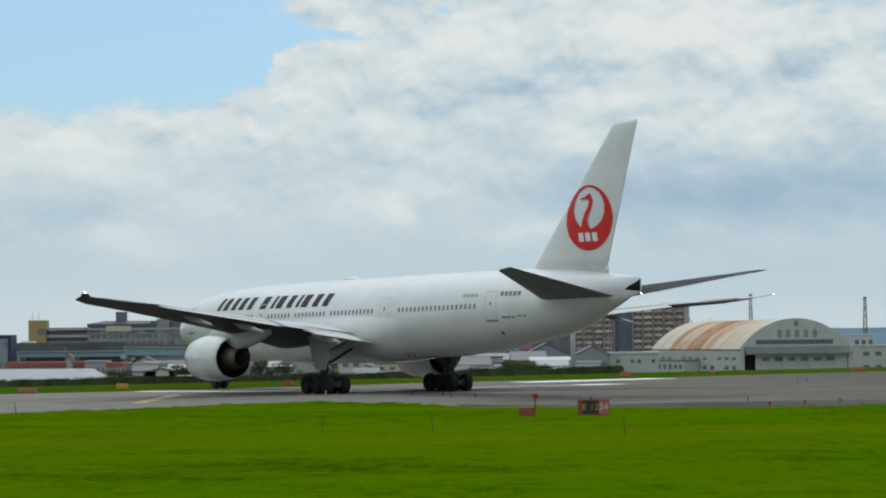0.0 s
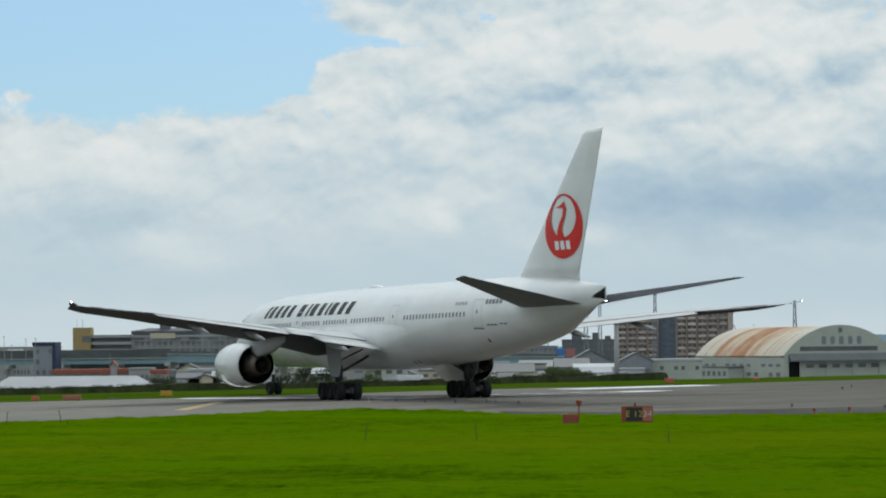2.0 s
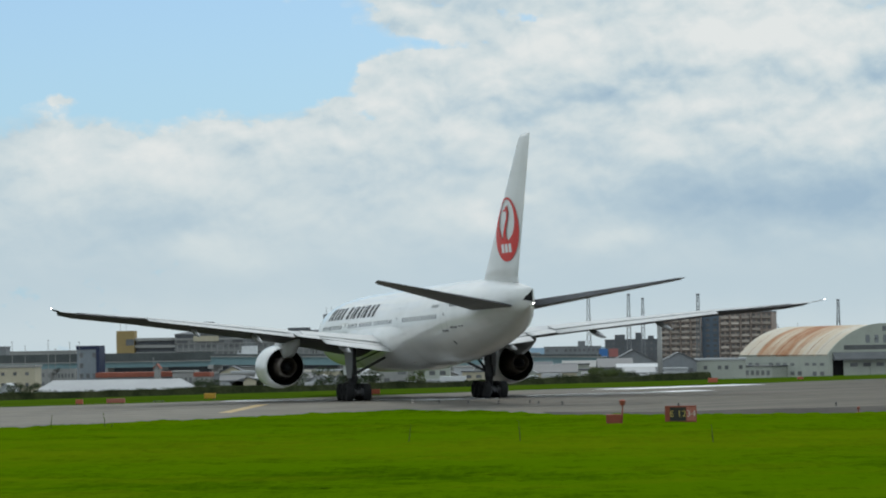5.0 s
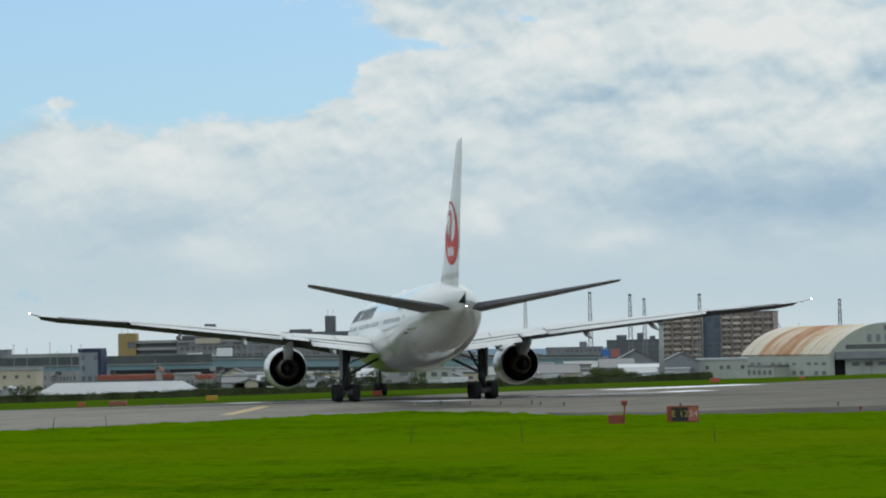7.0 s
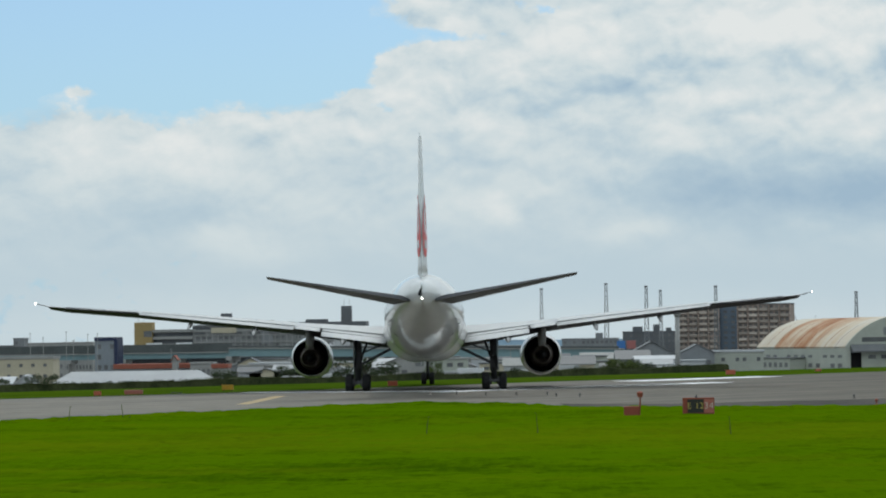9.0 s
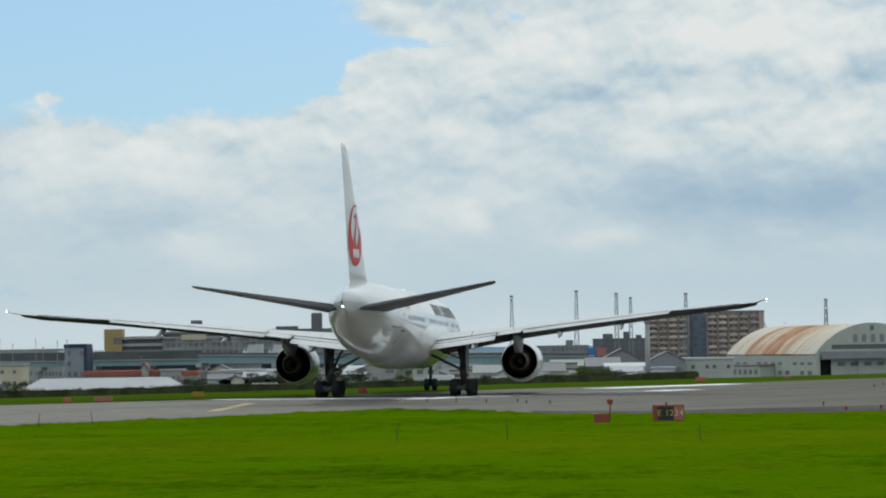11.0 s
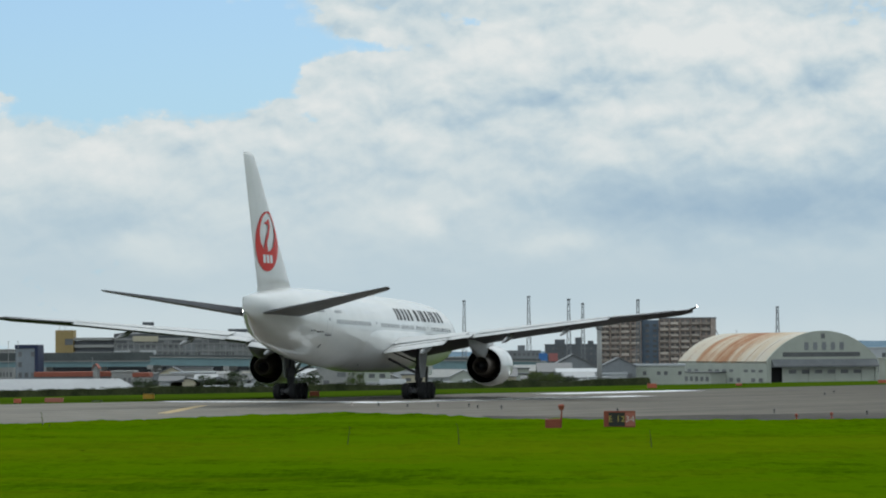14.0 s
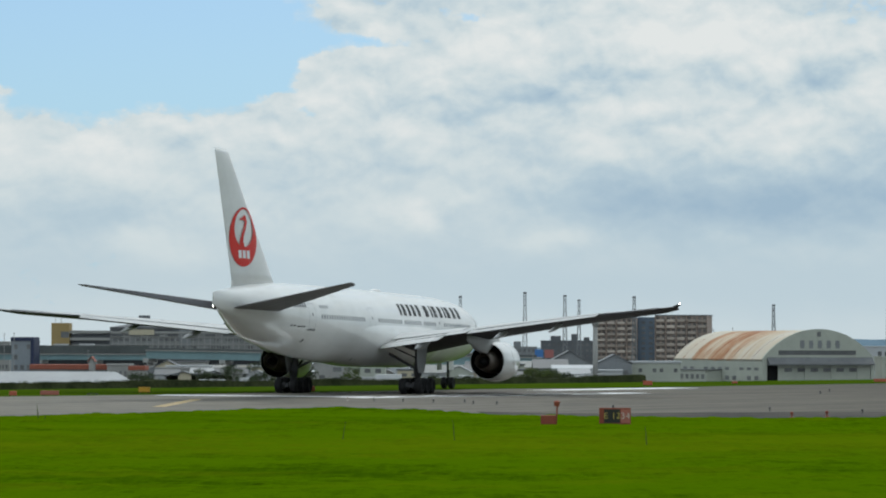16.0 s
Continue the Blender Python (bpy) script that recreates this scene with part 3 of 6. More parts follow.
def foil(chord, thick, n=14):
    """Half-cosine outline of a wing section from leading edge back and round: (back, up)."""
    up, low = [], []
    for k in range(n + 1):
        x = 0.5 * (1 - math.cos(math.pi * k / n))
        t = 5 * thick * (0.2969 * math.sqrt(x) - 0.126 * x - 0.3516 * x * x + 0.2843 * x**3 - 0.1036 * x**4)
        up.append((x * chord, t * chord * 1.05 + 0.02 * chord * 4 * x * (1 - x)))
        low.append((x * chord, -t * chord * 0.95 + 0.02 * chord * 4 * x * (1 - x)))
    return up + low[-2:0:-1]


def slab(stations, cut=1.0, n=14):
    """Wing skin through stations (span y, leading s, trailing s, z at leading, z at trailing, thickness ratio), sign of y kept."""
    bm = bmesh.new()
    rings = []
    for y, s0, s1, z0, z1, th in stations:
        rings.append([Vector((-(s0 + (s1 - s0) * b), y, z0 + (z1 - z0) * b + u * (s1 - s0))) for b, u in foil(1.0, th, n)])
    return loft(bm, rings)


def lerp_table(table, y):
    return [float(np.interp(y, [r[0] for r in table], [r[k] for r in table])) for k in range(len(table[0]))]


# span y, leading edge s, trailing edge s (flaps in), z leading, z trailing, thickness
WING = [(2.6, 19.3, 35.2, 3.90, 4.24, 0.115), (6.0, 21.9, 34.9, 4.30, 4.68, 0.105), (9.7, 24.5, 34.6, 4.80, 5.14, 0.095), (14.5, 27.9, 36.0, 5.36, 5.68, 0.095), (22.6, 33.6, 38.5, 6.20, 6.54, 0.10), (28.0, 37.7, 40.3, 6.66, 6.95, 0.11), (29.2, 38.7, 40.9, 6.88, 7.06, 0.10), (29.35, 39.7, 41.3, 7.06, 7.13, 0.03), (29.93, 41.2, 41.9, 7.23, 7.27, 0.03)]


def wing_half(plane, side):
    """One wing with slot-hung flaps let down for take-off, an aileron and fairings."""
    ys = [2.6, 4, 6, 8, 9.7, 12, 14.5, 18, 22.4]
    def cut_row(y, back):
        y_, s0, s1, z0, z1, th = lerp_table(WING, y)
        return (side * y, s0, s0 + (s1 - s0) * back, z0, z0 + (z1 - z0) * back, th / back)
    main = [cut_row(y, 0.80) for y in ys] + [cut_row(y, 1.0) for y in (22.6, 25, 28.0, 29.2, 29.35, 29.93)]
    wing = part("wing", slab(main), [M_WINGSHADE, M_WINGLIT], plane, "grey swept wing with flaps let down", smooth=True)
    # upward faces take the lit grey, all others the grey with shade painted in
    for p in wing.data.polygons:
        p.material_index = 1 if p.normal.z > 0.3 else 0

    def flap(name, y0, y1, chord0, chord1, droop, back, label, m=M_FLAP, aft=0.0, down=-0.10, th=0.13):
        rows = []
        for k in range(5):
            y = y0 + (y1 - y0) * k / 4
            y_, s0, s1, z0, z1, th = lerp_table(WING, y)
            c = chord0 + (chord1 - chord0) * k / 4
            sl, zl = s0 + (s1 - s0) * back + aft, z0 + (z1 - z0) * back - down
            rows.append((side * y, sl, sl + c * math.cos(radians(droop)), zl, zl - c * math.sin(radians(droop)), th))
        part(name, slab(rows, n=9), m, wing, label, smooth=True)
    flap("fore_flap", 3.15, 8.3, 1.35, 1.15, 6, 0.79, "pale fore flap")
    flap("flap", 3.15, 8.3, 2.0, 1.7, 11, 0.79, "pale inboard flap, let down", aft=1.22, down=0.12, th=0.11)
    flap("flaperon", 8.45, 10.4, 1.9, 1.8, 6, 0.79, "pale flaperon")
    flap("flap", 10.55, 22.4, 1.60, 1.10, 8, 0.79, "pale outboard flap, let down", aft=0.12, down=-0.04, th=0.11)
    for y0, y1 in ((3.2, 6.2), (6.25, 9.6), (10.6, 13.5), (13.55, 16.5), (16.55, 19.4), (19.45, 22.3)):
        bm = bmesh.new()
        rings = []
        for k in range(4):
            y = y0 + (y1 - y0) * k / 3
            y_, s0, s1, z0, z1, th = lerp_table(WING, y)
            a, b = s0 + (s1 - s0) * 0.64, s0 + (s1 - s0) * 0.82
            za = z0 + (z1 - z0) * 0.64 + (s1 - s0) * (0.36 * th + 0.018)
            zb = z0 + (z1 - z0) * 0.82 + (s1 - s0) * 0.014 + 0.05
            rings.append([Vector((-a, side * y, za)), Vector((-b, side * y, zb)), Vector((-b, side * y, zb - 0.05)), Vector((-a, side * y, za - 0.10))])
        loft(bm, rings)
        part("spoiler", bm, M_FLAP, wing, "pale closed spoiler panel")
    flap("aileron", 22.75, 27.9, 1.25, 0.85, 6, 0.76, "grey aileron", M_WINGSHADE)
    for y, r in ((6.6, 0.26), (13.6, 0.19), (18.6, 0.16)):
        y_, s0, s1, z0, z1, th = lerp_table(WING, y)
        bm = bmesh.new()
        prof = [(0, 0.02), (0.5, r * 0.6), (1.4, r), (2.6, r * 0.95), (3.6, r * 0.6), (4.3, 0.05)]
        lathe(bm, [(-(s1 - 3.0 + a), b) for a, b in prof], (0, side * y, 0), n=14)
        for v in bm.verts:
            v.co.z = v.co.z * 1.2 + z1 - 0.34 - 0.15 * (-v.co.x - (s1 - 3.0))
        part("flap_fairing", bm, M_FAIRING, wing, "rounded flap track fairing", smooth=True)
    bm = bmesh.new()
    bmesh.ops.create_icosphere(bm, subdivisions=2, radius=0.045, matrix=Matrix.Translation((-41.88, side * 29.97, 7.29)))
    part("navigation_light", bm, M_LAMP, wing, "lit white navigation light", smooth=True)
    bm = bmesh.new()
    rod(bm, (-40.95, side * 29.3, 7.08), (-41.86, side * 29.95, 7.28), 0.035, 0.02, 6)
    part("light_arm", bm, M_WINGSHADE, wing)
    return wing


def engine(plane, side):
    c = (0, side * 9.61, 2.68)
    eng = bmesh.new()
    prof = [(-20.95, 1.30), (-20.60, 1.37), (-20.46, 1.46), (-20.60, 1.55), (-21.1, 1.65), (-21.9, 1.725), (-22.7, 1.75), (-23.6, 1.72), (-24.5, 1.64), (-25.40, 1.515), (-25.43, 1.49), (-25.36, 1.48)]
    lathe(eng, prof, c, n=56)
    cowl = part("engine", eng, M_WHITE, plane, "white fan engine under the wing", smooth=True)
    bm = bmesh.new()
    lathe(bm, [(-20.47, 1.45), (-20.41, 1.465), (-20.50, 1.53), (-20.85, 1.613), (-20.95, 1.632)], c, n=56)
    part("intake_lip", bm, M_METAL, cowl, "bright metal intake lip", smooth=True)
    bm = bmesh.new()
    lathe(bm, [(-21.4, 1.33), (-21.2, 0.5), (-20.8, 0.05)], c, n=32)
    part("fan", bm, M_BLACK, cowl, "dark fan disc", smooth=True)
    # inner duct wall is black, so its shade is in the colour
    bm = bmesh.new()
    lathe(bm, [(-25.38, 1.482), (-24.7, 1.45), (-22.9, 1.41), (-23.0, 0.30)], c, n=48)
    part("fan_duct", bm, M_BLACK, cowl, "fan duct blackened for the shade inside", smooth=True)
    # strip seams round the cowl: intake joint and reverser joint
    for sx, rr in ((-21.55, 1.699), (-23.35, 1.733)):
        bm = bmesh.new()
        lathe(bm, [(sx - 0.02, rr), (sx - 0.02, rr + 0.008), (sx + 0.02, rr + 0.008), (sx + 0.02, rr)], c, n=56)
        part("cowl_seam", bm, M_SEAM, cowl)
    bm = bmesh.new()
    lathe(bm, [(-22.95, 1.00), (-24.0, 1.03), (-25.1, 0.96), (-26.1, 0.80), (-26.8, 0.70), (-26.82, 0.65), (-26.2, 0.60), (-26.1, 0.1)], c, n=40)
    part("core_nozzle", bm, M_BURNT, cowl, "heat-stained metal core nozzle", smooth=True)
    bm = bmesh.new()
    lathe(bm, [(-25.8, 0.42), (-26.7, 0.34), (-27.3, 0.16), (-27.5, 0.02)], c, n=24)
    part("exhaust_plug", bm, M_BLACK, cowl, "burnt exhaust cone", smooth=True)
    # pylon that carries the engine
    bm = bmesh.new()
    rings = []
    for s, z0, z1, w in ((21.4, 4.28, 4.42, 0.05), (22.6, 4.30, 4.84, 0.20), (24.6, 4.00, 5.16, 0.30), (26.4, 3.35, 5.0, 0.32), (28.6, 3.72, 4.95, 0.26), (31.2, 4.45, 4.85, 0.06)):
        rings.append([Vector((-s, side * (9.61 + a * w), z0 + (z1 - z0) * b)) for a, b in ((-1, 0), (-1, 0.5), (-1, 1), (1, 1), (1, 0.5), (1, 0))])
    loft(bm, rings)
    part("pylon", bm, M_FLAP, cowl, "pale engine pylon", smooth=True)
    return cowl


def fin_point(s, z):
    """Leading and trailing edge of the fin at a height."""
    f = (z - 8.4) / 10.05
    return 51.0 + f * 9.85, 59.75 + f * 3.6


def fin_half(s, z):
    a, b = fin_point(s, z)
    c = b - a
    x = max(0.001, min(1, (s - a) / c))
    t = 5 * 0.10 * (0.2969 * math.sqrt(x) - 0.126 * x - 0.3516 * x * x + 0.2843 * x**3 - 0.1036 * x**4)
    return t * c


def build_fin(plane):
    zs = [8.0, 9.5, 11, 12.5, 14, 15.5, 17, 18.2, 18.46]
    bm = bmesh.new()
    rings = []
    for z in zs:
        a, b = fin_point(0, z)
        if z == zs[-1]:
            a += 0.35
        rings.append([Vector((-(a + (b - a) * x), u * (b - a) * (0.9 if z < 18.4 else 0.25), z)) for x, u in [(p, q * 0.952) for p, q in [(k[0], k[1]) for k in sym_foil(0.10)]]])
    loft(bm, rings)
    fin = part("fin", bm, M_FIN, plane, "white tail fin with a red round emblem", smooth=True)
    # rudder hinge and split line
    for side in (1, -1):
        bm = bmesh.new()
        pts = []
        for z in (8.9, 11, 13, 15, 17, 18.1):
            a, b = fin_point(0, z)
            s = a + (b - a) * 0.70
            pts.append((s, z))
        for (s0, z0), (s1, z1) in zip(pts, pts[1:]):
            quad(bm, *[Vector((-s, side * (fin_half(s, z) + 0.012), z)) for s, z in ((s0 - 0.015, z0), (s0 + 0.015, z0), (s1 + 0.015, z1), (s1 - 0.015, z1))])
        part("rudder_seam", bm, M_SEAM, fin)
        emblem(fin, side)
    bm = bmesh.new()
    rings = []
    for z in (8.30, 8.60, 8.86):
        a, b = 46.8 + (z - 8.30) * 8.0, 60.0
        w = 0.62 if z < 8.4 else 0.48 if z < 8.7 else 0.40
        rings.append([Vector((-(a + (b - a) * x), u * (b - a) * w, z)) for x, u in sym_foil(0.10)])
    loft(bm, rings)
    part("fin_fillet", bm, M_WHITE, fin, smooth=True)
    return fin


def sym_foil(th, n=12):
    up, low = [], []
    for k in range(n + 1):
        x = 0.5 * (1 - math.cos(math.pi * k / n))
        t = 5 * th * (0.2969 * math.sqrt(x) - 0.126 * x - 0.3516 * x * x + 0.2843 * x**3 - 0.1036 * x**4)
        up.append((x, t))
        low.append((x, -t))
    return up + low[-2:0:-1]


def emblem(fin, side):
    """Red disc with a pale oval opening, a curved red stroke in it and a slanted pale bar, as plain shapes."""
    cs, cz, R = 58.15, 12.12, 2.22
    fwd = 1 if side > 0 else -1

    def at(u, v, off):
        s, z = cs + u, cz + v
        return Vector((-s, side * (fin_half(s, z) + off), z))
    bm = bmesh.new()
    n = 56
    # ring between the disc's rim and an oval opening that sits high
    rim = [(1.10 * R * math.cos(k * math.tau / n), R * math.sin(k * math.tau / n)) for k in range(n)]
    hole = [(1.66 * math.cos(k * math.tau / n), 0.66 + 1.42 * math.sin(k * math.tau / n)) for k in range(n)]
    steps = 5
    rings = [[bm.verts.new(at(a[0] + (b[0] - a[0]) * j / steps, a[1] + (b[1] - a[1]) * j / steps, 0.02)) for a, b in zip(rim, hole)] for j in range(steps + 1)]
    for a, b in zip(rings, rings[1:]):
        for k in range(n):
            bm.faces.new((a[k], a[(k + 1) % n], b[(k + 1) % n], b[k]))
    # curved stroke, tapering
    path = [(0.85, 1.28, 0.03), (0.35, 1.35, 0.08), (-0.10, 1.45, 0.24), (-0.28, 1.15, 0.20), (-0.12, 0.65, 0.17), (0.25, 0.15, 0.20), (0.42, -0.35, 0.30), (0.25, -0.95, 0.45)]
    left, right = [], []
    for i, (u, v, w) in enumerate(path):
        p, q = path[max(0, i - 1)], path[min(len(path) - 1, i + 1)]
        d = Vector((q[0] - p[0], q[1] - p[1])).normalized()
        left.append(bm.verts.new(at((u - d.y * w) * -fwd, v + d.x * w, 0.024)))
        right.append(bm.verts.new(at((u + d.y * w) * -fwd, v - d.x * w, 0.024)))
    for k in range(len(path) - 1):
        bm.faces.new((left[k], left[k + 1], right[k + 1], right[k]))
    part("emblem", bm, M_RED, fin, "red round emblem of plain shapes", smooth=True)
    bm = bmesh.new()
    for k in range(3):
        u0 = -1.02 + k * 0.70
        lean = -0.18 * fwd
        quad(bm, *[at(u + lean * v0, -1.30 + v0, 0.034) for u, v0 in ((u0, -0.30), (u0 + 0.50, -0.30), (u0 + 0.50, 0.30), (u0, 0.30))])
    part("emblem_bar", bm, M_WHITE, fin, "white slanted bars")


def build_tailplane(plane, side):
    rows = []
    for f in (0, 0.25, 0.5, 0.75, 0.97, 1.0):
        y = 0.9 + f * 9.85
        rows.append((side * y, 54.0 + f * 8.35 + (0.5 if f == 1 else 0), 61.7 + f * 2.2, 6.52 + f * 1.88, 6.76 + f * 1.78, 0.09 if f < 1 else 0.05))
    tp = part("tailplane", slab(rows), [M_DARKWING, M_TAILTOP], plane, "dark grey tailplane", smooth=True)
    # upward faces get the darkened grey, the underside the lighter one
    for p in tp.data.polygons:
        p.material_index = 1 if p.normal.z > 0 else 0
    for off in (1, -1):
        bm = bmesh.new()
        for k in range(6):
            f0, f1 = 0.12 + k * 0.13, 0.12 + (k + 1) * 0.13
            pts = []
            for f, e in ((f0, -1), (f1, -1), (f1, 1), (f0, 1)):
                a, b = 54.0 + f * 8.35, 61.7 + f * 2.2
                z = 6.64 + f * 1.83
                pts.append(Vector((-(a + (b - a) * 0.7 + e * 0.03), side * (0.9 + f * 9.85), z + off * ((b - a) * 0.040 + 0.015) + (b - a) * 0.0168)))
            quad(bm, *pts)
        part("elevator_seam", bm, M_LINE, tp)


def wheel(plane, at, r, w):
    bm = bmesh.new()
    prof = [(-w * 0.34, r * 0.52), (-w * 0.46, r * 0.62), (-w * 0.5, r * 0.80), (-w * 0.40, r * 0.95), (-w * 0.22, r), (w * 0.22, r), (w * 0.40, r * 0.95), (w * 0.5, r * 0.80), (w * 0.46, r * 0.62), (w * 0.34, r * 0.52)]
    lathe(bm, prof, (0, 0, 0), "y", 28)
    ob = part("wheel", bm, M_TYRE, plane, "black rubber tyre", smooth=True)
    ob.location = at
    bm = bmesh.new()
    lathe(bm, [(-w * 0.36, 0.05), (-w * 0.30, r * 0.2), (-w * 0.33, r * 0.54), (w * 0.33, r * 0.54), (w * 0.30, r * 0.2), (w * 0.36, 0.05)], (0, 0, 0), "y", 20)
    part("hub", bm, M_HUB, ob, "dark wheel hub")
    return ob


def main_gear(plane, side):
    y = side * 5.49
    bm = bmesh.new()
    rod(bm, (-32.0, y, 0.75), (-31.6, side * 5.45, 4.4), 0.24, 0.30, 16)
    rod(bm, (-32.0, y, 1.5), (-31.85, y, 2.6), 0.33, 0.33, 16)
    leg = part("main_gear", bm, M_STRUT, plane, "dark main landing gear leg", smooth=True)
    bm = bmesh.new()
    rod(bm, (-30.4, y, 0.68), (-33.8, y, 0.68), 0.17, 0.17, 12)
    for k in (-1, 0, 1):
        rod(bm, (-32.1 + k * 1.46, y - 0.75, 0.67), (-32.1 + k * 1.46, y + 0.75, 0.67), 0.10, 0.10, 10)
    part("bogie", bm, M_STRUT, leg, "bogie beam with three axles")
    for k in (-1, 0, 1):
        for e in (-0.32, 0.32):
            bm = bmesh.new()
            rod(bm, (-32.1 + k * 1.46, y + e - 0.10, 0.67), (-32.1 + k * 1.46, y + e + 0.10, 0.67), 0.30, 0.30, 16)
            part("brake", bm, M_STRUT, leg, "dark brake pack on the axle")
    bm = bmesh.new()
    rod(bm, (-32.35, y + side * 0.10, 1.0), (-32.75, y + side * 0.10, 1.75), 0.07, 0.07, 8)
    rod(bm, (-32.75, y + side * 0.10, 1.75), (-32.15, y + side * 0.10, 2.35), 0.07, 0.07, 8)
    part("torque_link", bm, M_STRUT, leg, "folding torque links")
    for a, b, r in (((-31.9, y, 2.0), (-31.6, side * 2.7, 3.4), 0.11), ((-31.9, y, 1.9), (-29.2, side * 4.8, 3.9), 0.10), ((-31.8, y, 2.9), (-31.2, side * 3.0, 3.9), 0.06), ((-32.2, y, 1.2), (-32.5, y, 2.3), 0.06)):
        bm = bmesh.new()
        rod(bm, a, b, r, r, 10)
        part("brace", bm, M_STRUT, leg, smooth=True)
    bm = bmesh.new()
    rings = [[Vector((-a, y + side * (0.30 + 0.05 * e), z)) for a, e in ((s0, 0), (s1, 0), (s1, 1), (s0, 1))] for z, s0, s1 in ((1.75, 31.3, 32.7), (2.6, 30.8, 33.1), (4.3, 30.2, 33.2))]
    loft(bm, rings)
    part("gear_door", bm, M_FAIRING, leg, "grey gear door")
    out = []
    for k in (-1, 0, 1):
        for e in (-0.68, 0.68):
            out.append(wheel(plane, (-32.1 + k * 1.46, y + e, 0.67), 0.67, 0.60))
    return out


def nose_gear(plane):
    bm = bmesh.new()
    rod(bm, (-5.8, 0, 0.5), (-5.6, 0, 3.1), 0.13, 0.17, 14)
    rod(bm, (-5.8, -0.5, 0.55), (-5.8, 0.5, 0.55), 0.08, 0.08, 10)
    leg = part("nose_gear", bm, M_STRUT, plane, "grey nose landing gear leg", smooth=True)
    bm = bmesh.new()
    rod(bm, (-5.75, 0, 1.3), (-4.4, 0, 2.9), 0.07, 0.07, 10)
    part("brace", bm, M_STRUT, leg, smooth=True)
    for side in (1, -1):
        bm = bmesh.new()
        box(bm, -7.4, -5.9, side * 0.55, side * 0.59, 1.75, 2.75, 0.015)
        part("gear_door", bm, M_WHITE, leg, "white nose gear door")
    return [wheel(plane, (-5.8, e, 0.55), 0.55, 0.46) for e in (-0.36, 0.36)]


def build_hull(plane):
    bm = bmesh.new()
    ss = sorted(set([0, 0.04, 0.1, 0.2, 0.35, 0.6, 1, 1.5, 2, 2.6, 3.2, 4, 5, 6, 7, 8.5] + list(range(10, 63, 1)) + [62.5, 63.0, 63.3, 63.55]))
    rings = []
    for s in ss:
        zc, hz, w = section(s)
        rings.append([Vector((-s, w * math.cos(k * math.tau / 56), zc + hz * math.sin(k * math.tau / 56))) for k in range(56)])
    loft(bm, rings)
    hull = part("fuselage", bm, M_WHITE, plane, "long white fuselage with dark lettering bars", smooth=True)
    # belly fairing round the wing root
    bm = bmesh.new()
    rings = []
    for step in range(41):
        s = 15.5 + step * 0.65
        swell = 0.5 - 0.5 * math.cos(math.pi * min(1.0, (s - 15.5) / 7.0, (41.5 - s) / 9.0))
        zc, hz, w = section(s)
        ring = []
        for k in range(56):
            c, d = math.cos(k * math.tau / 56), math.sin(k * math.tau / 56)
            low = max(0.0, min(1.0, (0.12 - d) / 0.30))
            low = low * low * (3 - 2 * low)
            off = swell * low * (0.20 + 0.36 * max(0.0, -2 * d * abs(c))) - 0.07 * (1 - swell * low)
            ring.append(Vector((-s, (w + off) * c, zc + (hz + off) * d)))
        rings.append(ring)
    loft(bm, rings)
    part("belly_fairing", bm, M_WHITE, hull, "smooth white belly fairing", smooth=True)
    # outlet of the auxiliary power unit in the tail cone
    # flat black patch on the skin; the hollow's shade is painted
    bm = bmesh.new()
    side_patch(bm, ((62.15, 7.16), (63.50, 7.03), (63.50, 7.84), (62.45, 7.40)), 1, 0.02, 5, 5)
    part("exhaust_outlet", bm, M_BLACK, hull, "sooty exhaust outlet in the tail cone, its dark hollow painted flat")
    bm = bmesh.new()
    bmesh.ops.create_icosphere(bm, subdivisions=2, radius=0.045, matrix=Matrix.Translation((-63.53, 0, 6.90)))
    part("tail_light", bm, M_LAMP, hull, "lit white tail light", smooth=True)
    # domes and blades on the crown, valve and vents low on the sides
    bm = bmesh.new()
    bmesh.ops.create_uvsphere(bm, u_segments=16, v_segments=8, radius=1, matrix=Matrix.Translation((-27.0, 0, 8.66)) @ Matrix.Diagonal((1.1, 0.42, 0.22, 1)))
    part("antenna_dome", bm, M_WHITE, hull, "low white antenna dome", smooth=True)
    for side in (1, -1):
        for s0, z0, w_, h_ in ((50.3, 4.25, 0.30, 0.26), (38.1, 3.05, 0.22, 0.20), (38.9, 3.10, 0.22, 0.20)):
            bm = bmesh.new()
            side_patch(bm, ((s0, z0), (s0 + w_, z0 + 0.02), (s0 + w_, z0 + h_), (s0, z0 + h_)), side, 0.014 if s0 > 45 else 0.40)
            if s0 < 45:
                for v in bm.verts:
                    v.co.y = side * (abs(v.co.y) - 0.02)
            part("vent", bm, M_PANE, hull, "small dark vent")
    # cockpit panes
    for side in (1, -1):
        for a, b, z0, z1 in ((2.15, 2.75, 5.75, 6.45), (2.85, 3.45, 5.85, 6.60), (3.55, 4.25, 5.95, 6.62)):
            bm = bmesh.new()
            side_patch(bm, ((a, z0), (b, z0 + 0.08), (b, z1), (a, z1 - 0.2)), side, 0.015)
            part("cockpit_window", bm, M_PANE, hull)
    # doors
    for side in (1, -1):
        for s0, wide in ((5.4, 1.1), (17.6, 1.1), (35.9, 1.25), (49.35, 1.25)):
            z0 = 5.12 + (s0 - 36) * 0.013
            z1, t = z0 + 2.0, 0.05
            bm = bmesh.new()
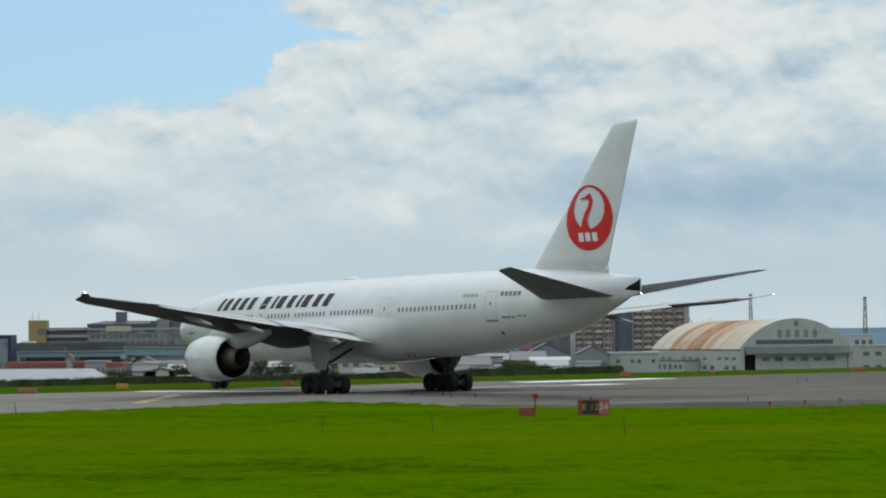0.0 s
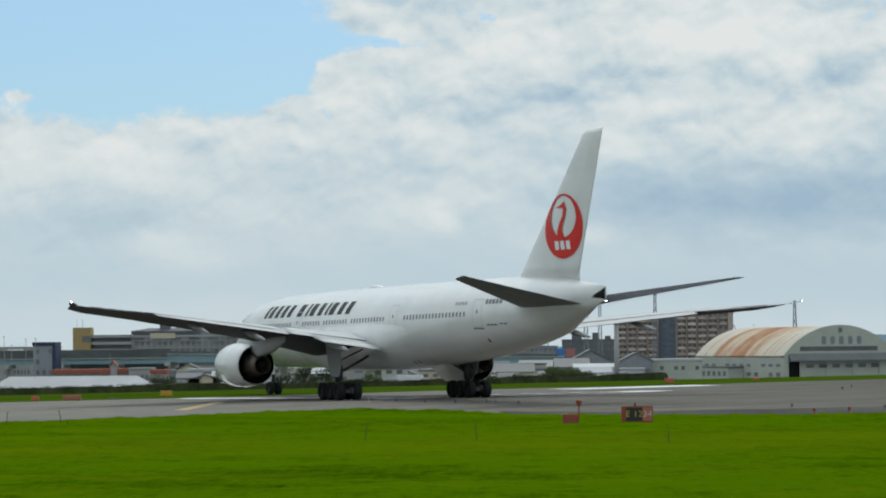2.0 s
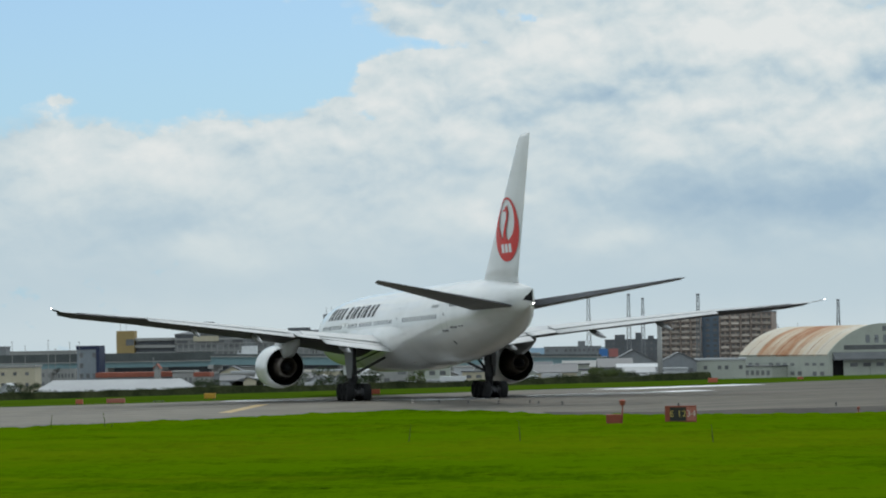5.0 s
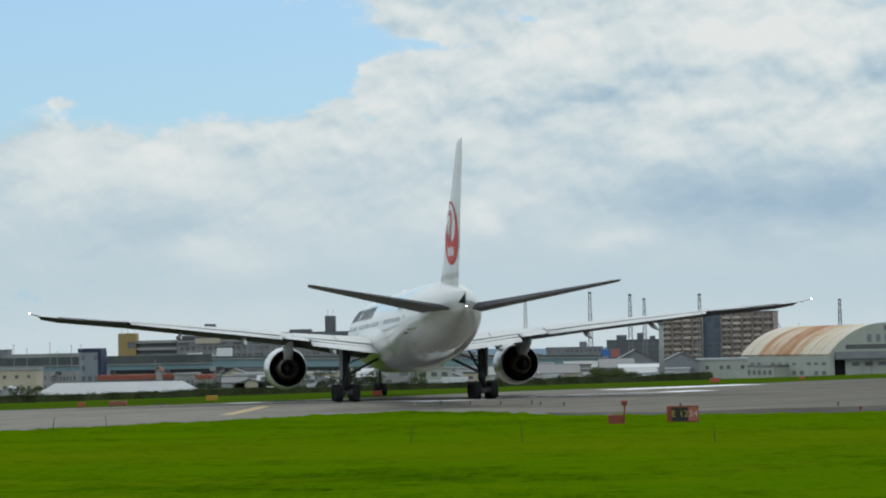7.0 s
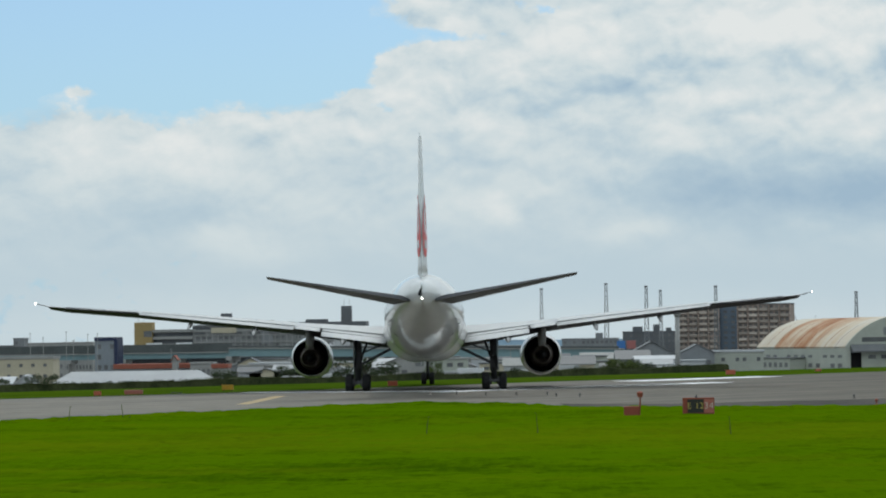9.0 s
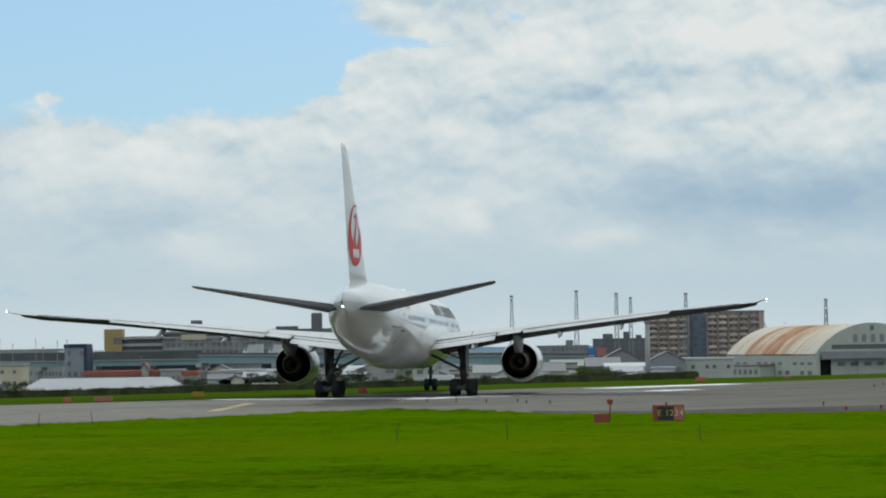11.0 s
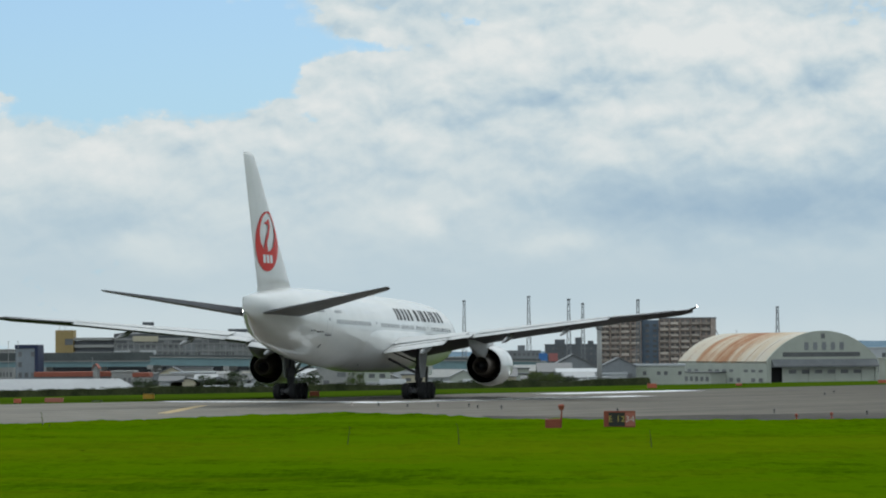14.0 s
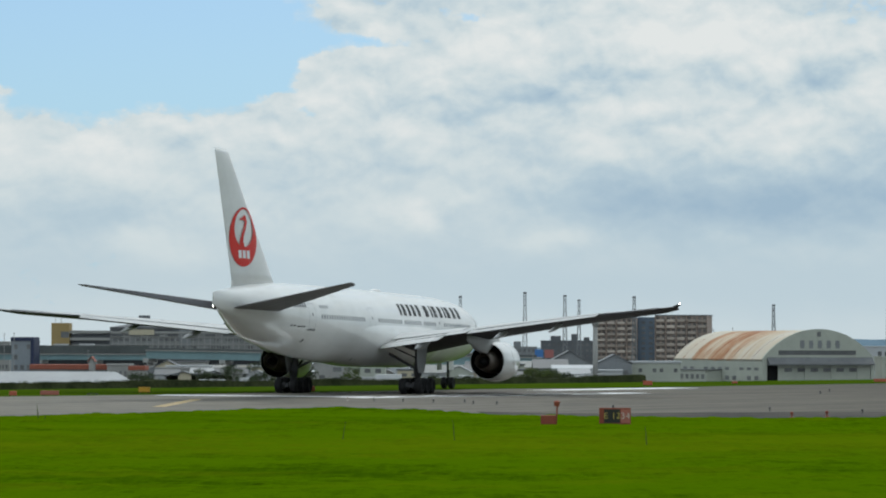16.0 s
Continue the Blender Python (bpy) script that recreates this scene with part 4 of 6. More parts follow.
            for q in (((s0, z0), (s0 + wide, z0), (s0 + wide, z0 + t), (s0, z0 + t)), ((s0, z1 - t), (s0 + wide, z1 - t), (s0 + wide, z1), (s0, z1)),
                      ((s0, z0 + t), (s0 + t, z0 + t), (s0 + t, z1 - t), (s0, z1 - t)), ((s0 + wide - t, z0 + t), (s0 + wide, z0 + t), (s0 + wide, z1 - t), (s0 + wide - t, z1 - t))):
                side_patch(bm, q, side, 0.014, 2, 6)
            door = part("cabin_door", bm, M_SEAL, hull, "white cabin door with a grey seal")
            bm = bmesh.new()
            zw = z0 + 1.0
            side_patch(bm, ((s0 + wide / 2 - 0.09, zw), (s0 + wide / 2 + 0.09, zw), (s0 + wide / 2 + 0.09, zw + 0.25), (s0 + wide / 2 - 0.09, zw + 0.25)), side, 0.014)
            part("door_window", bm, M_PANE, door)
            bm = bmesh.new()
            side_patch(bm, ((s0 - 0.05, z0 - 0.12), (s0 + wide + 0.05, z0 - 0.12), (s0 + wide + 0.05, z0 - 0.03), (s0 - 0.05, z0 - 0.03)), side, 0.016, 3, 2)
            part("door_sill", bm, M_PANE, door, "dark scuff plate")
    # cabin windows share one mesh a side
    for side in (1, -1):
        bm = bmesh.new()
        side_patch(bm, ((29.88, 5.86), (30.12, 5.86), (30.12, 6.20), (29.88, 6.20)), side, 0.012, 2, 3)
        first = part("cabin_window", bm, M_PANE, hull)
        first.location = (30 - 12.4, 0, (12.4 - 30) * 0.013)
        s = 8.2
        while s < 48.1:
            s += 0.533
            if 17.1 < s < 19.2 or 35.2 < s < 38.2 or 22.8 < s < 23.6 or 28.1 < s < 28.9:
                continue
            zc, hz, w = section(s)
            if s > 40 or s < 12:
                zw = 5.86 + (s - 30) * 0.013
                bm = bmesh.new()
                side_patch(bm, ((s - 0.12, zw), (s + 0.12, zw), (s + 0.12, zw + 0.34), (s - 0.12, zw + 0.34)), side, 0.012, 1, 2)
                part("cabin_window", bm, M_PANE, hull)
                continue
            ob = first.copy()
            scene.collection.objects.link(ob)
            ob.location = (30 - s, side * (w - section(30)[2]), (s - 30) * 0.013)
    # name along the cabin as slanted bars, and small bars of unreadable notes aft
    for side in (1, -1):
        words = ((10.5, 6.45, (0.9, 1.2, 1.1, 1.2, 1.2)), (17.65, 11.2, (1.2, 0.55, 1.15, 1.0, 0.55, 1.2, 1.05, 1.05)))
        lean = 0.34 * (1 if side > 0 else -1)
        for start, length, widths in words:
            unit, at = length / sum(widths), start
            for w in widths:
                c0, cw = at, unit * w * (0.58 if w > 0.8 else 0.56)
                at += unit * w
                if side < 0:
                    c0 = 39.35 - c0 - cw
                z0 = 6.44 + (c0 - 11) * 0.008
                bm = bmesh.new()
                side_patch(bm, ((c0, z0), (c0 + cw, z0), (c0 + cw + lean, z0 + 0.98), (c0 + lean, z0 + 0.98)), side, 0.013, 2, 5)
                part("lettering_bar", bm, M_LETTER, hull)
        for s0, s1, z0, z1, m in ((50.95, 53.25, 6.94, 7.26, M_PANE), (46.6, 48.5, 6.92, 7.14, M_LINE), (51.15, 52.55, 5.42, 5.52, M_LETTER), (52.75, 53.75, 5.50, 5.58, M_LETTER)):
            bm = bmesh.new()
            n = max(2, int((s1 - s0) / 0.42))
            for k in range(n):
                a = s0 + (s1 - s0) * k / n
                side_patch(bm, ((a, z0), (a + (s1 - s0) / n * 0.72, z0), (a + (s1 - s0) / n * 0.72, z1), (a, z1)), side, 0.013)
            part("marking_bar", bm, m, hull)
    return hull


def build_airliner():
    plane = thing("airliner", (0, 0, 0), "white twin-engine wide-body airliner taxiing with flaps down", "airplane")
    build_hull(plane)
    build_fin(plane)
    wheels = nose_gear(plane)
    for side in (1, -1):
        wing_half(plane, side)
        engine(plane, side)
        build_tailplane(plane, side)
        wheels += main_gear(plane, side)
    return plane, wheels


AIRLINER, WHEELS = build_airliner()

# ---- beyond the runway ----
def leaf_clump(bm, at, r, n, rng, size, squash=0.7):
    """n loose leaves in a ball that is dense at its rim."""
    for _ in range(n):
        v = Vector((rng.gauss(0, 1), rng.gauss(0, 1), rng.gauss(0, 1) * squash)).normalized() * r * (0.55 + 0.5 * rng.random())
        v.z *= squash
        c = Vector(at) + v
        a = Vector((rng.gauss(0, 1), rng.gauss(0, 1), rng.gauss(0, 1))).normalized() * size * (0.6 + 0.8 * rng.random())
        b = a.orthogonal().normalized() * size * (0.4 + 0.5 * rng.random())
        quad(bm, c - a, c - b, c + a, c + b)


def tree(name, at, height, spread, material, label, seed, group=""):
    rng = random.Random(seed)
    t = thing(name, at, label, "tree" if name == "tree" else "bush", group)
    bm = bmesh.new()
    rod(bm, (0, 0, -0.2), (0.05, 0, height * 0.45), spread * 0.07, spread * 0.045, 8)
    for k in range(5):
        a = k * 1.26 + rng.random()
        rod(bm, (0.03, 0, height * (0.25 + 0.04 * k)), (math.cos(a) * spread * 0.55, math.sin(a) * spread * 0.4, height * (0.55 + 0.07 * k)), spread * 0.035, spread * 0.012, 6)
    part("trunk", bm, M_BARK, t)
    bm = bmesh.new()
    for k in range(16):
        a, d = rng.random() * math.tau, math.sqrt(rng.random())
        z = height * (0.35 + 0.55 * rng.random())
        w = 1 - 0.5 * (z / height)
        leaf_clump(bm, (math.cos(a) * d * spread * w, math.sin(a) * d * spread * w * 0.7, z), spread * (0.24 + 0.2 * rng.random()), 110, rng, spread * 0.042)
    part("crown", bm, material, t)
    return t


def hedge():
    rng = random.Random(5)
    line = resample([(-84, 200), (-62, 224), (-49.6, 238), (-28, 261), (2, 288), (12, 298), (20, 306)], 420)
    bm = bmesh.new()
    for k, (x, y) in enumerate(line):
        h = 0.80 + 0.28 * noise.noise((x * 0.11, y * 0.11, 0)) + 0.15 * noise.noise((x * 0.6, y * 0.6, 3))
        for j in range(3):
            leaf_clump(bm, (x + rng.uniform(-0.3, 0.3), y + rng.uniform(-0.8, 0.8), h * (0.26 + 0.21 * j)), 0.26, 30, rng, 0.05, 0.85)
    # woody core under the leaves
    core = [(Vector((x, y, 0)), 0.58 + 0.26 * noise.noise((x * 0.11, y * 0.11, 0)) + 0.12 * noise.noise((x * 0.7, y * 0.7, 2))) for x, y in line]
    rings = [[c + Vector((-0.5, 0.5, -0.1)), c + Vector((-0.35, 0.35, h)), c + Vector((0.35, -0.35, h)), c + Vector((0.5, -0.5, -0.1))] for c, h in core]
    loft(bm, rings)
    tagged(obj("hedge", bm, M_HEDGE), "low weedy dark green boundary hedge", "hedge", kind="stuff")


def pane_grid(parent, material, x0, x1, z0, z1, nx, nz, y, fill_x=0.55, fill_z=0.5, name="window", skip=0.0, seed=1, frame_m=None):
    """Windows on a wall that faces -y, each a thin box of its own on one shared mesh."""
    rng = random.Random(seed)
    dx, dz = (x1 - x0) / nx, (z1 - z0) / nz
    bm = bmesh.new()
    box(bm, -dx * fill_x / 2, dx * fill_x / 2, -0.06, 0.06, -dz * fill_z / 2, dz * fill_z / 2)
    first = None
    for i in range(nx):
        for j in range(nz):
            if rng.random() < skip:
                continue
            if first is None:
                ob = first = part(name, bm, material, parent)
            else:
                ob = first.copy()
                scene.collection.objects.link(ob)
            ob.location = (x0 + (i + 0.5) * dx, y, z0 + (j + 0.5) * dz)
    if first is None:
        bm.free()


def block(name, x0, x1, y, depth, top, wall, label, category="building", bays=0, floors=0, roof=None, group="", skip=0.1, fill=(0.55, 0.45), rz=0.0, z0=None, seed=1, parapet=0.5):
    """A flat-roofed building with its windows; local x along the front, y into the depth."""
    base = ground_height((x0 + x1) / 2, y) if z0 is None else z0
    w, h = x1 - x0, top - base
    t = thing(name, ((x0 + x1) / 2, y, base), label, category, group, rz)
    bm = bmesh.new()
    box(bm, -w / 2, w / 2, 0, depth, -1.0, h - parapet)
    body = part("wall", bm, wall, t)
    bm = bmesh.new()
    box(bm, -w / 2 - 0.25, w / 2 + 0.25, -0.25, depth + 0.25, h - parapet, h, 0.06)
    part("roof", bm, roof or wall, t)
    if bays:
        pane_grid(body, M_GLASS, -w / 2 + 0.4, w / 2 - 0.4, 0.3, h - parapet - 0.2, bays, floors, -0.02, fill[0], fill[1], "window", skip, seed)
    return t


def gable(name, x0, x1, y, depth, eave, ridge, wall, roof, label, group="", rz=0.0, along=True, windows=0, hip=0.0):
    """A pitched-roof building, ridge along its front or into the depth."""
    base = ground_height((x0 + x1) / 2, y)
    w, he, hr = x1 - x0, eave - base, ridge - base
    t = thing(name, ((x0 + x1) / 2, y, base), label, "house" if name == "house" else "shed", group, rz)
    bm = bmesh.new()
    box(bm, -w / 2, w / 2, 0, depth, -1.0, he)
    if along and not hip:
        for x in (-w / 2, w / 2):
            quad(bm, (x, 0, he), (x, depth, he), (x, depth / 2, hr - 0.1))
    elif not hip:
        for yy in (0, depth):
            quad(bm, (-w / 2, yy, he), (w / 2, yy, he), (0, yy, hr - 0.1))
    body = part("wall", bm, wall, t)
    bm = bmesh.new()
    o, th = 0.4, 0.18
    if hip:
        low = [bm.verts.new(p) for p in ((-w / 2 - o, -o, he), (w / 2 + o, -o, he), (w / 2 + o, depth + o, he), (-w / 2 - o, depth + o, he))]
        a, b = bm.verts.new((-w / 2 + hip, depth / 2, hr)), bm.verts.new((w / 2 - hip, depth / 2, hr))
        for f in ((low[0], low[1], b, a), (low[1], low[2], b), (low[2], low[3], a, b), (low[3], low[0], a), tuple(reversed(low))):
            bm.faces.new(f)
    elif along:
        pts = [(-o, he - 0.25), (depth / 2, hr), (depth + o, he - 0.25)]
        for (a, za), (b, zb) in zip(pts, pts[1:]):
            loft(bm, [[Vector((x, a, za)), Vector((x, b, zb)), Vector((x, b, zb + th)), Vector((x, a, za + th))] for x in (-w / 2 - o, w / 2 + o)])
    else:
        pts = [(-w / 2 - o, he - 0.25), (0, hr), (w / 2 + o, he - 0.25)]
        for (a, za), (b, zb) in zip(pts, pts[1:]):
            loft(bm, [[Vector((a, yy, za)), Vector((b, yy, zb)), Vector((b, yy, zb + th)), Vector((a, yy, za + th))] for yy in (-o, depth + o)])
    part("roof", bm, roof, t)
    if windows:
        pane_grid(body, M_GLASS, -w / 2 + 0.5, w / 2 - 0.5, he * 0.25, he * 0.85, windows, 1, -0.02, 0.5, 0.6)
    return t


def hangar():
    """Arched aircraft hangar: local x along its length away from the front, y across the front."""
    base = -6.8
    W, L, eave, crown = 36.0, 63.0, 6.9, 15.4
    t = new("hangar")
    # near corner of the front at (86, 779); the front runs to the east-north-east, the length to the north-north-west
    ux, uy = Vector((-21.1, 59, 0)).normalized(), Vector((59, 21.1, 0)).normalized()
    t.matrix_world = Matrix(((ux.x, uy.x, 0, 85.8), (ux.y, uy.y, 0, 779), (0, 0, 1, base), (0, 0, 0, 1)))
    tagged(t, "arched aircraft hangar with rust-streaked sheet roof", "hangar")
    rise = crown - eave
    rad = ((W / 2) ** 2 + rise**2) / (2 * rise)

    def arc(y):
        return eave + math.sqrt(max(0, rad**2 - (y - W / 2) ** 2)) - (rad - rise)
    n = 28
    ys = [W * k / n for k in range(n + 1)]
    # roof shell in sections with raised seams
    for k in range(9):
        bm = bmesh.new()
        x0, x1 = 0.6 + (L - 0.6) * k / 9, 0.6 + (L - 0.6) * (k + 1) / 9
        rings = []
        for x, lift in ((x0, 0.0), (x0 + 0.08, 0.14), (x1 - 0.3, 0.14), (x1, 0.0)):
            rings.append([Vector((x, y, arc(y) + lift)) for y in ys] + [Vector((x, y, arc(y) - 0.4)) for y in reversed(ys)])
        loft(bm, rings)
        part("roof_section", bm, M_RUST, t, smooth=False)
        if k:
            bm = bmesh.new()
            rings = [[Vector((x0 - 0.10, y, arc(y) - 0.1)), Vector((x0 + 0.04, y, arc(y) - 0.1)), Vector((x0 + 0.04, y, arc(y) + 0.11)), Vector((x0 - 0.10, y, arc(y) + 0.11))] for y in ys]
            loft(bm, rings)
            part("roof_joint", bm, M_REDROOF, t, "dark rusty joint between roof sections")
    # side wall with a lower strip of openings
    bm = bmesh.new()
    box(bm, 0.5, L, 0.0, 0.5, -3.0, eave)
    box(bm, 0.5, L, W - 0.5, W, -3.0, eave)
    box(bm, L - 0.5, L, 0.5, W - 0.5, -3.0, eave)
    side = part("side_wall", bm, M_SAGE, t, "pale grey-green side wall")
    for k in range(12):
        for z, h in ((4.2, 0.8), (1.5, 1.2)):
            if (k * 7 + int(z)) % 5 == 0:
                continue
            bm = bmesh.new()
            x = 3 + k * 5.0
            box(bm, x, x + 2.6, -0.05, 0.03, z - h / 2, z + h / 2)
            part("window", bm, M_GLASS, side)
    # front gable
    bm = bmesh.new()
    vs_f, vs_b = [(0.0, y, arc(y) + 0.45) for y in ys], [(0.6, y, arc(y) + 0.45) for y in ys]
    bot_f, bot_b = [(0.0, y, 5.4) for y in ys], [(0.6, y, 5.4) for y in ys]
    rings = [[Vector(a), Vector(b), Vector(c), Vector(d)] for a, b, c, d in zip(vs_f, vs_b, bot_b, bot_f)]
    loft(bm, rings)
    box(bm, 0, 0.6, 0, 1.3, -3.0, 5.4)
    box(bm, 0, 0.6, W - 1.0, W, -3.0, 5.4)
    front = part("front_wall", bm, M_SAGE, t, "pale grey-green gable front")
    bm = bmesh.new()
    box(bm, -0.06, 0.02, 5.0, 30.0, 8.3, 9.6)
    part("window_band", bm, M_GLASS, front, "long dark band of windows")
    bm = bmesh.new()
    rings = [[Vector((0.0, y, 7.6)), Vector((0.0, y, 5.3)), Vector((-1.8, y, 5.3)), Vector((-1.8, y, 5.7))] for y in (1.3, W - 0.6)]
    loft(bm, rings)
    part("canopy", bm, M_GREYROOF, front, "grey sloping canopy over the doors")
    for k in range(5):
        bm = bmesh.new()
        y = 12.0 + k * 2.85
        box(bm, -0.10, 0.0, y, y + 1.25, 10.2, 12.5)
        box(bm, -0.10, 0.0, y - 0.2, y + 1.45, 11.2, 11.5)
        part("sign_bar", bm, M_GREYWALL, front, "grey sign bars on the gable")
    bm = bmesh.new()
    box(bm, -0.10, 0.0, 17.4, 18.6, 13.6, 15.0)
    part("gable_vent", bm, M_GLASS, front)
    for k in range(7):
        y = 4.9 + k * 4.28
        bm = bmesh.new()
        box(bm, 0.25 + 0.2 * (k % 2), 0.4 + 0.2 * (k % 2), y, y + 4.24, -3.0, 5.4)
        part("sliding_door", bm, M_SAGE, front, "pale sliding door leaf")
    for k in range(6):
        bm = bmesh.new()
        y = 7.0 + k * 4.2
        box(bm, 0.18, 0.26, y, y + 2.4, 3.4, 4.5)
        part("door_window", bm, M_GLASS, front)
    # black panel close behind the gap stands for the hangar's unlit inside
    bm = bmesh.new()
    box(bm, 1.2, 1.5, 1.3, 6.0, -3.0, 5.4)
    part("interior_shade_panel", bm, M_BLACK, front, "black panel as the shade inside the hangar opening")
    # lean-to along the side
    bm = bmesh.new()
    box(bm, 28, 60, -5.0, -0.02, -3.0, 3.6)
    lean = part("lean_to", bm, M_SAGE, t, "low flat lean-to")
    bm = bmesh.new()
    box(bm, 27.6, 60.4, -5.4, 0.0, 3.6, 3.9)
    part("lean_to_roof", bm, M_GREYROOF, lean)
    for k in range(8):
        bm = bmesh.new()
        box(bm, 29.5 + k * 3.8, 31.5 + k * 3.8, -5.06, -4.9, 1.0, 2.4)
        part("window", bm, M_GLASS, lean)


def apartments():
    """Long brown block of flats with pale balconies and a blue stair core."""
    a, b = Vector(bearing(2.77, 1310)), Vector(bearing(5.12, 1296))
    w = (b - a).to_2d().length
    base, top = -13.0, 18.6
    t = thing("apartment_block", ((a.x + b.x) / 2, (a.y + b.y) / 2, base), "brown-tiled block of flats with pale balconies", "apartment building", rz=math.degrees(math.atan2(b.y - a.y, b.x - a.x)))
    h = top - base
    u = [-w / 2, -w / 2 + w * 0.365, -w / 2 + w * 0.535, w / 2]
    bm = bmesh.new()
    box(bm, u[0], u[1], 0, 13, -1, h - 1.2)
    left = part("wall", bm, M_BROWN, t)
    bm = bmesh.new()
    box(bm, u[1], u[2], 2.5, 13, -1, h - 0.6)
    core = part("stair_core", bm, M_BLUECORE, t, "slate-blue stair core")
    bm = bmesh.new()
    box(bm, u[2], u[3], 0, 13, -1, h)
    right = part("wall", bm, M_BROWN, t)
    for body, x0, x1, hh in ((left, u[0], u[1], h - 1.2), (right, u[2], u[3], h)):
        bm = bmesh.new()
        box(bm, x0 - 0.3, x1 + 0.3, -0.6, 13.3, hh, hh + 0.5, 0.08)
        part("roof", bm, M_GREYWALL, t)
        floors, bays = 11, 4 if body is left else 5
        fz, bw = hh / floors, (x1 - x0) / bays
        pane_grid(body, M_FLATGLASS, x0, x1, 0, hh, bays * 2, floors, -0.05, 0.6, 0.62)
        bm = bmesh.new()
        box(bm, -bw * 0.36, bw * 0.36, -1.4, -1.2, 0, 1.15)
        box(bm, -bw * 0.36, bw * 0.36, -1.2, 0.0, 0, 0.16)
        first = None
        for i in range(bays):
            for j in range(1, floors):
                if first is None:
                    ob = first = part("balcony", bm, M_BALCONY, body)
                else:
                    if (i * 5 + j * 3) % 11 == 0:
                        continue
                    ob = first.copy()
                    scene.collection.objects.link(ob)
                ob.location = (x0 + (i + 0.5) * bw, 0, j * fz)
        for i in range(bays + 1):
            bm = bmesh.new()
            box(bm, x0 + i * bw - 0.18, x0 + i * bw + 0.18, -1.3, 0, 0, hh)
            part("pier", bm, M_BROWN, body)
    pane_grid(core, M_GLASS, u[1] + 1, u[2] - 1, 2, h - 2, 2, 11, 2.45, 0.5, 0.5)


def mast(deg, dist, top, width, label="grey lattice steel mast"):
    """Tapered four-legged lattice mast."""
    x, y, z = bearing(deg, dist)
    t = thing("lattice_mast", (x, y, z), label, "mast", "lattice masts")
    h = top - z
    n = 11
    half = lambda f: width * (1 - 0.62 * f)
    legs = bmesh.new()
    for sx in (-1, 1):
        for sy in (-1, 1):
            rod(legs, (sx * half(0), sy * half(0), -0.5), (sx * half(1), sy * half(1), h), 0.16, 0.10, 5)
    part("leg", legs, M_STEEL, t)
    br = bmesh.new()
    for k in range(n):
        f0, f1 = k / n, (k + 1) / n
        for (ax, ay), (bx, by) in (((-1, -1), (1, -1)), ((1, -1), (1, 1)), ((1, 1), (-1, 1)), ((-1, 1), (-1, -1))):
            a0, b1 = Vector((ax * half(f0), ay * half(f0), h * f0)), Vector((bx * half(f1), by * half(f1), h * f1))
            rod(br, a0, b1, 0.07, 0.07, 4, False)
            a1, b0 = Vector((ax * half(f1), ay * half(f1), h * f1)), Vector((bx * half(f0), by * half(f0), h * f0))
            rod(br, a1, b0, 0.07, 0.07, 4, False)
            rod(br, a1, b1, 0.07, 0.07, 4, False)
    part("bracing", br, M_STEEL, t)
    bm = bmesh.new()
    box(bm, -half(1) - 0.2, half(1) + 0.2, -0.5, 0.5, h, h + 0.7, 0.05)
    part("lamp_head", bm, M_STEEL, t)


def viaduct(name, p, q, top_p, top_q, girder, barrier, label, spans):
    """Elevated road: steel girders on concrete piers, with a noise barrier."""
    p, q = Vector(p), Vector(q)
    d = (q - p).to_2d()
    t = thing(name, (p.x, p.y, 0), label, "viaduct", rz=math.degrees(math.atan2(d.y, d.x)))
    w = d.length

    def beam(z0, z1, y0, y1, nm, m, lab="", bevel=False):
        bm = bmesh.new()
        rings = [[Vector((x, y0, z + z0)), Vector((x, y1, z + z0)), Vector((x, y1, z + z1)), Vector((x, y0, z + z1))] for x, z in ((0, top_p), (w, top_q))]
        loft(bm, rings)
        return part(nm, bm, m, t, lab)
    beam(-girder, -0.35, 0.6, 1.0, "girder", M_TEAL, "teal painted steel girder")
    beam(-girder, -0.35, 9.0, 9.4, "girder", M_TEAL)
    beam(-0.35, 0.0, 0.0, 10.0, "deck", M_CONC, "concrete road deck")
    bar = beam(0.0, barrier, 0.1, 0.3, "noise_barrier", M_BARRIER, "grey noise barrier")
    for k in range(spans * 6):
        x = w * (k + 0.5) / (spans * 6)
        z = top_p + (top_q - top_p) * x / w
        bm = bmesh.new()
        box(bm, x - 0.12, x + 0.12, 0.02, 0.12, z, z + barrier + 0.1)
        part("barrier_post", bm, M_BARRIER, bar)
    for k in range(spans + 1):
        x = w * k / spans
        z = top_p + (top_q - top_p) * x / w - girder
        gz = -13
        bm = bmesh.new()
        rod(bm, (x, 5, gz - 1), (x, 5, z - 1.2), 1.1, 1.1, 14)
        box(bm, x - 1.1, x + 1.1, 0.4, 9.6, z - 1.4, z, 0.15)
        part("pier", bm, M_CONC, t, "concrete pier")
    return t


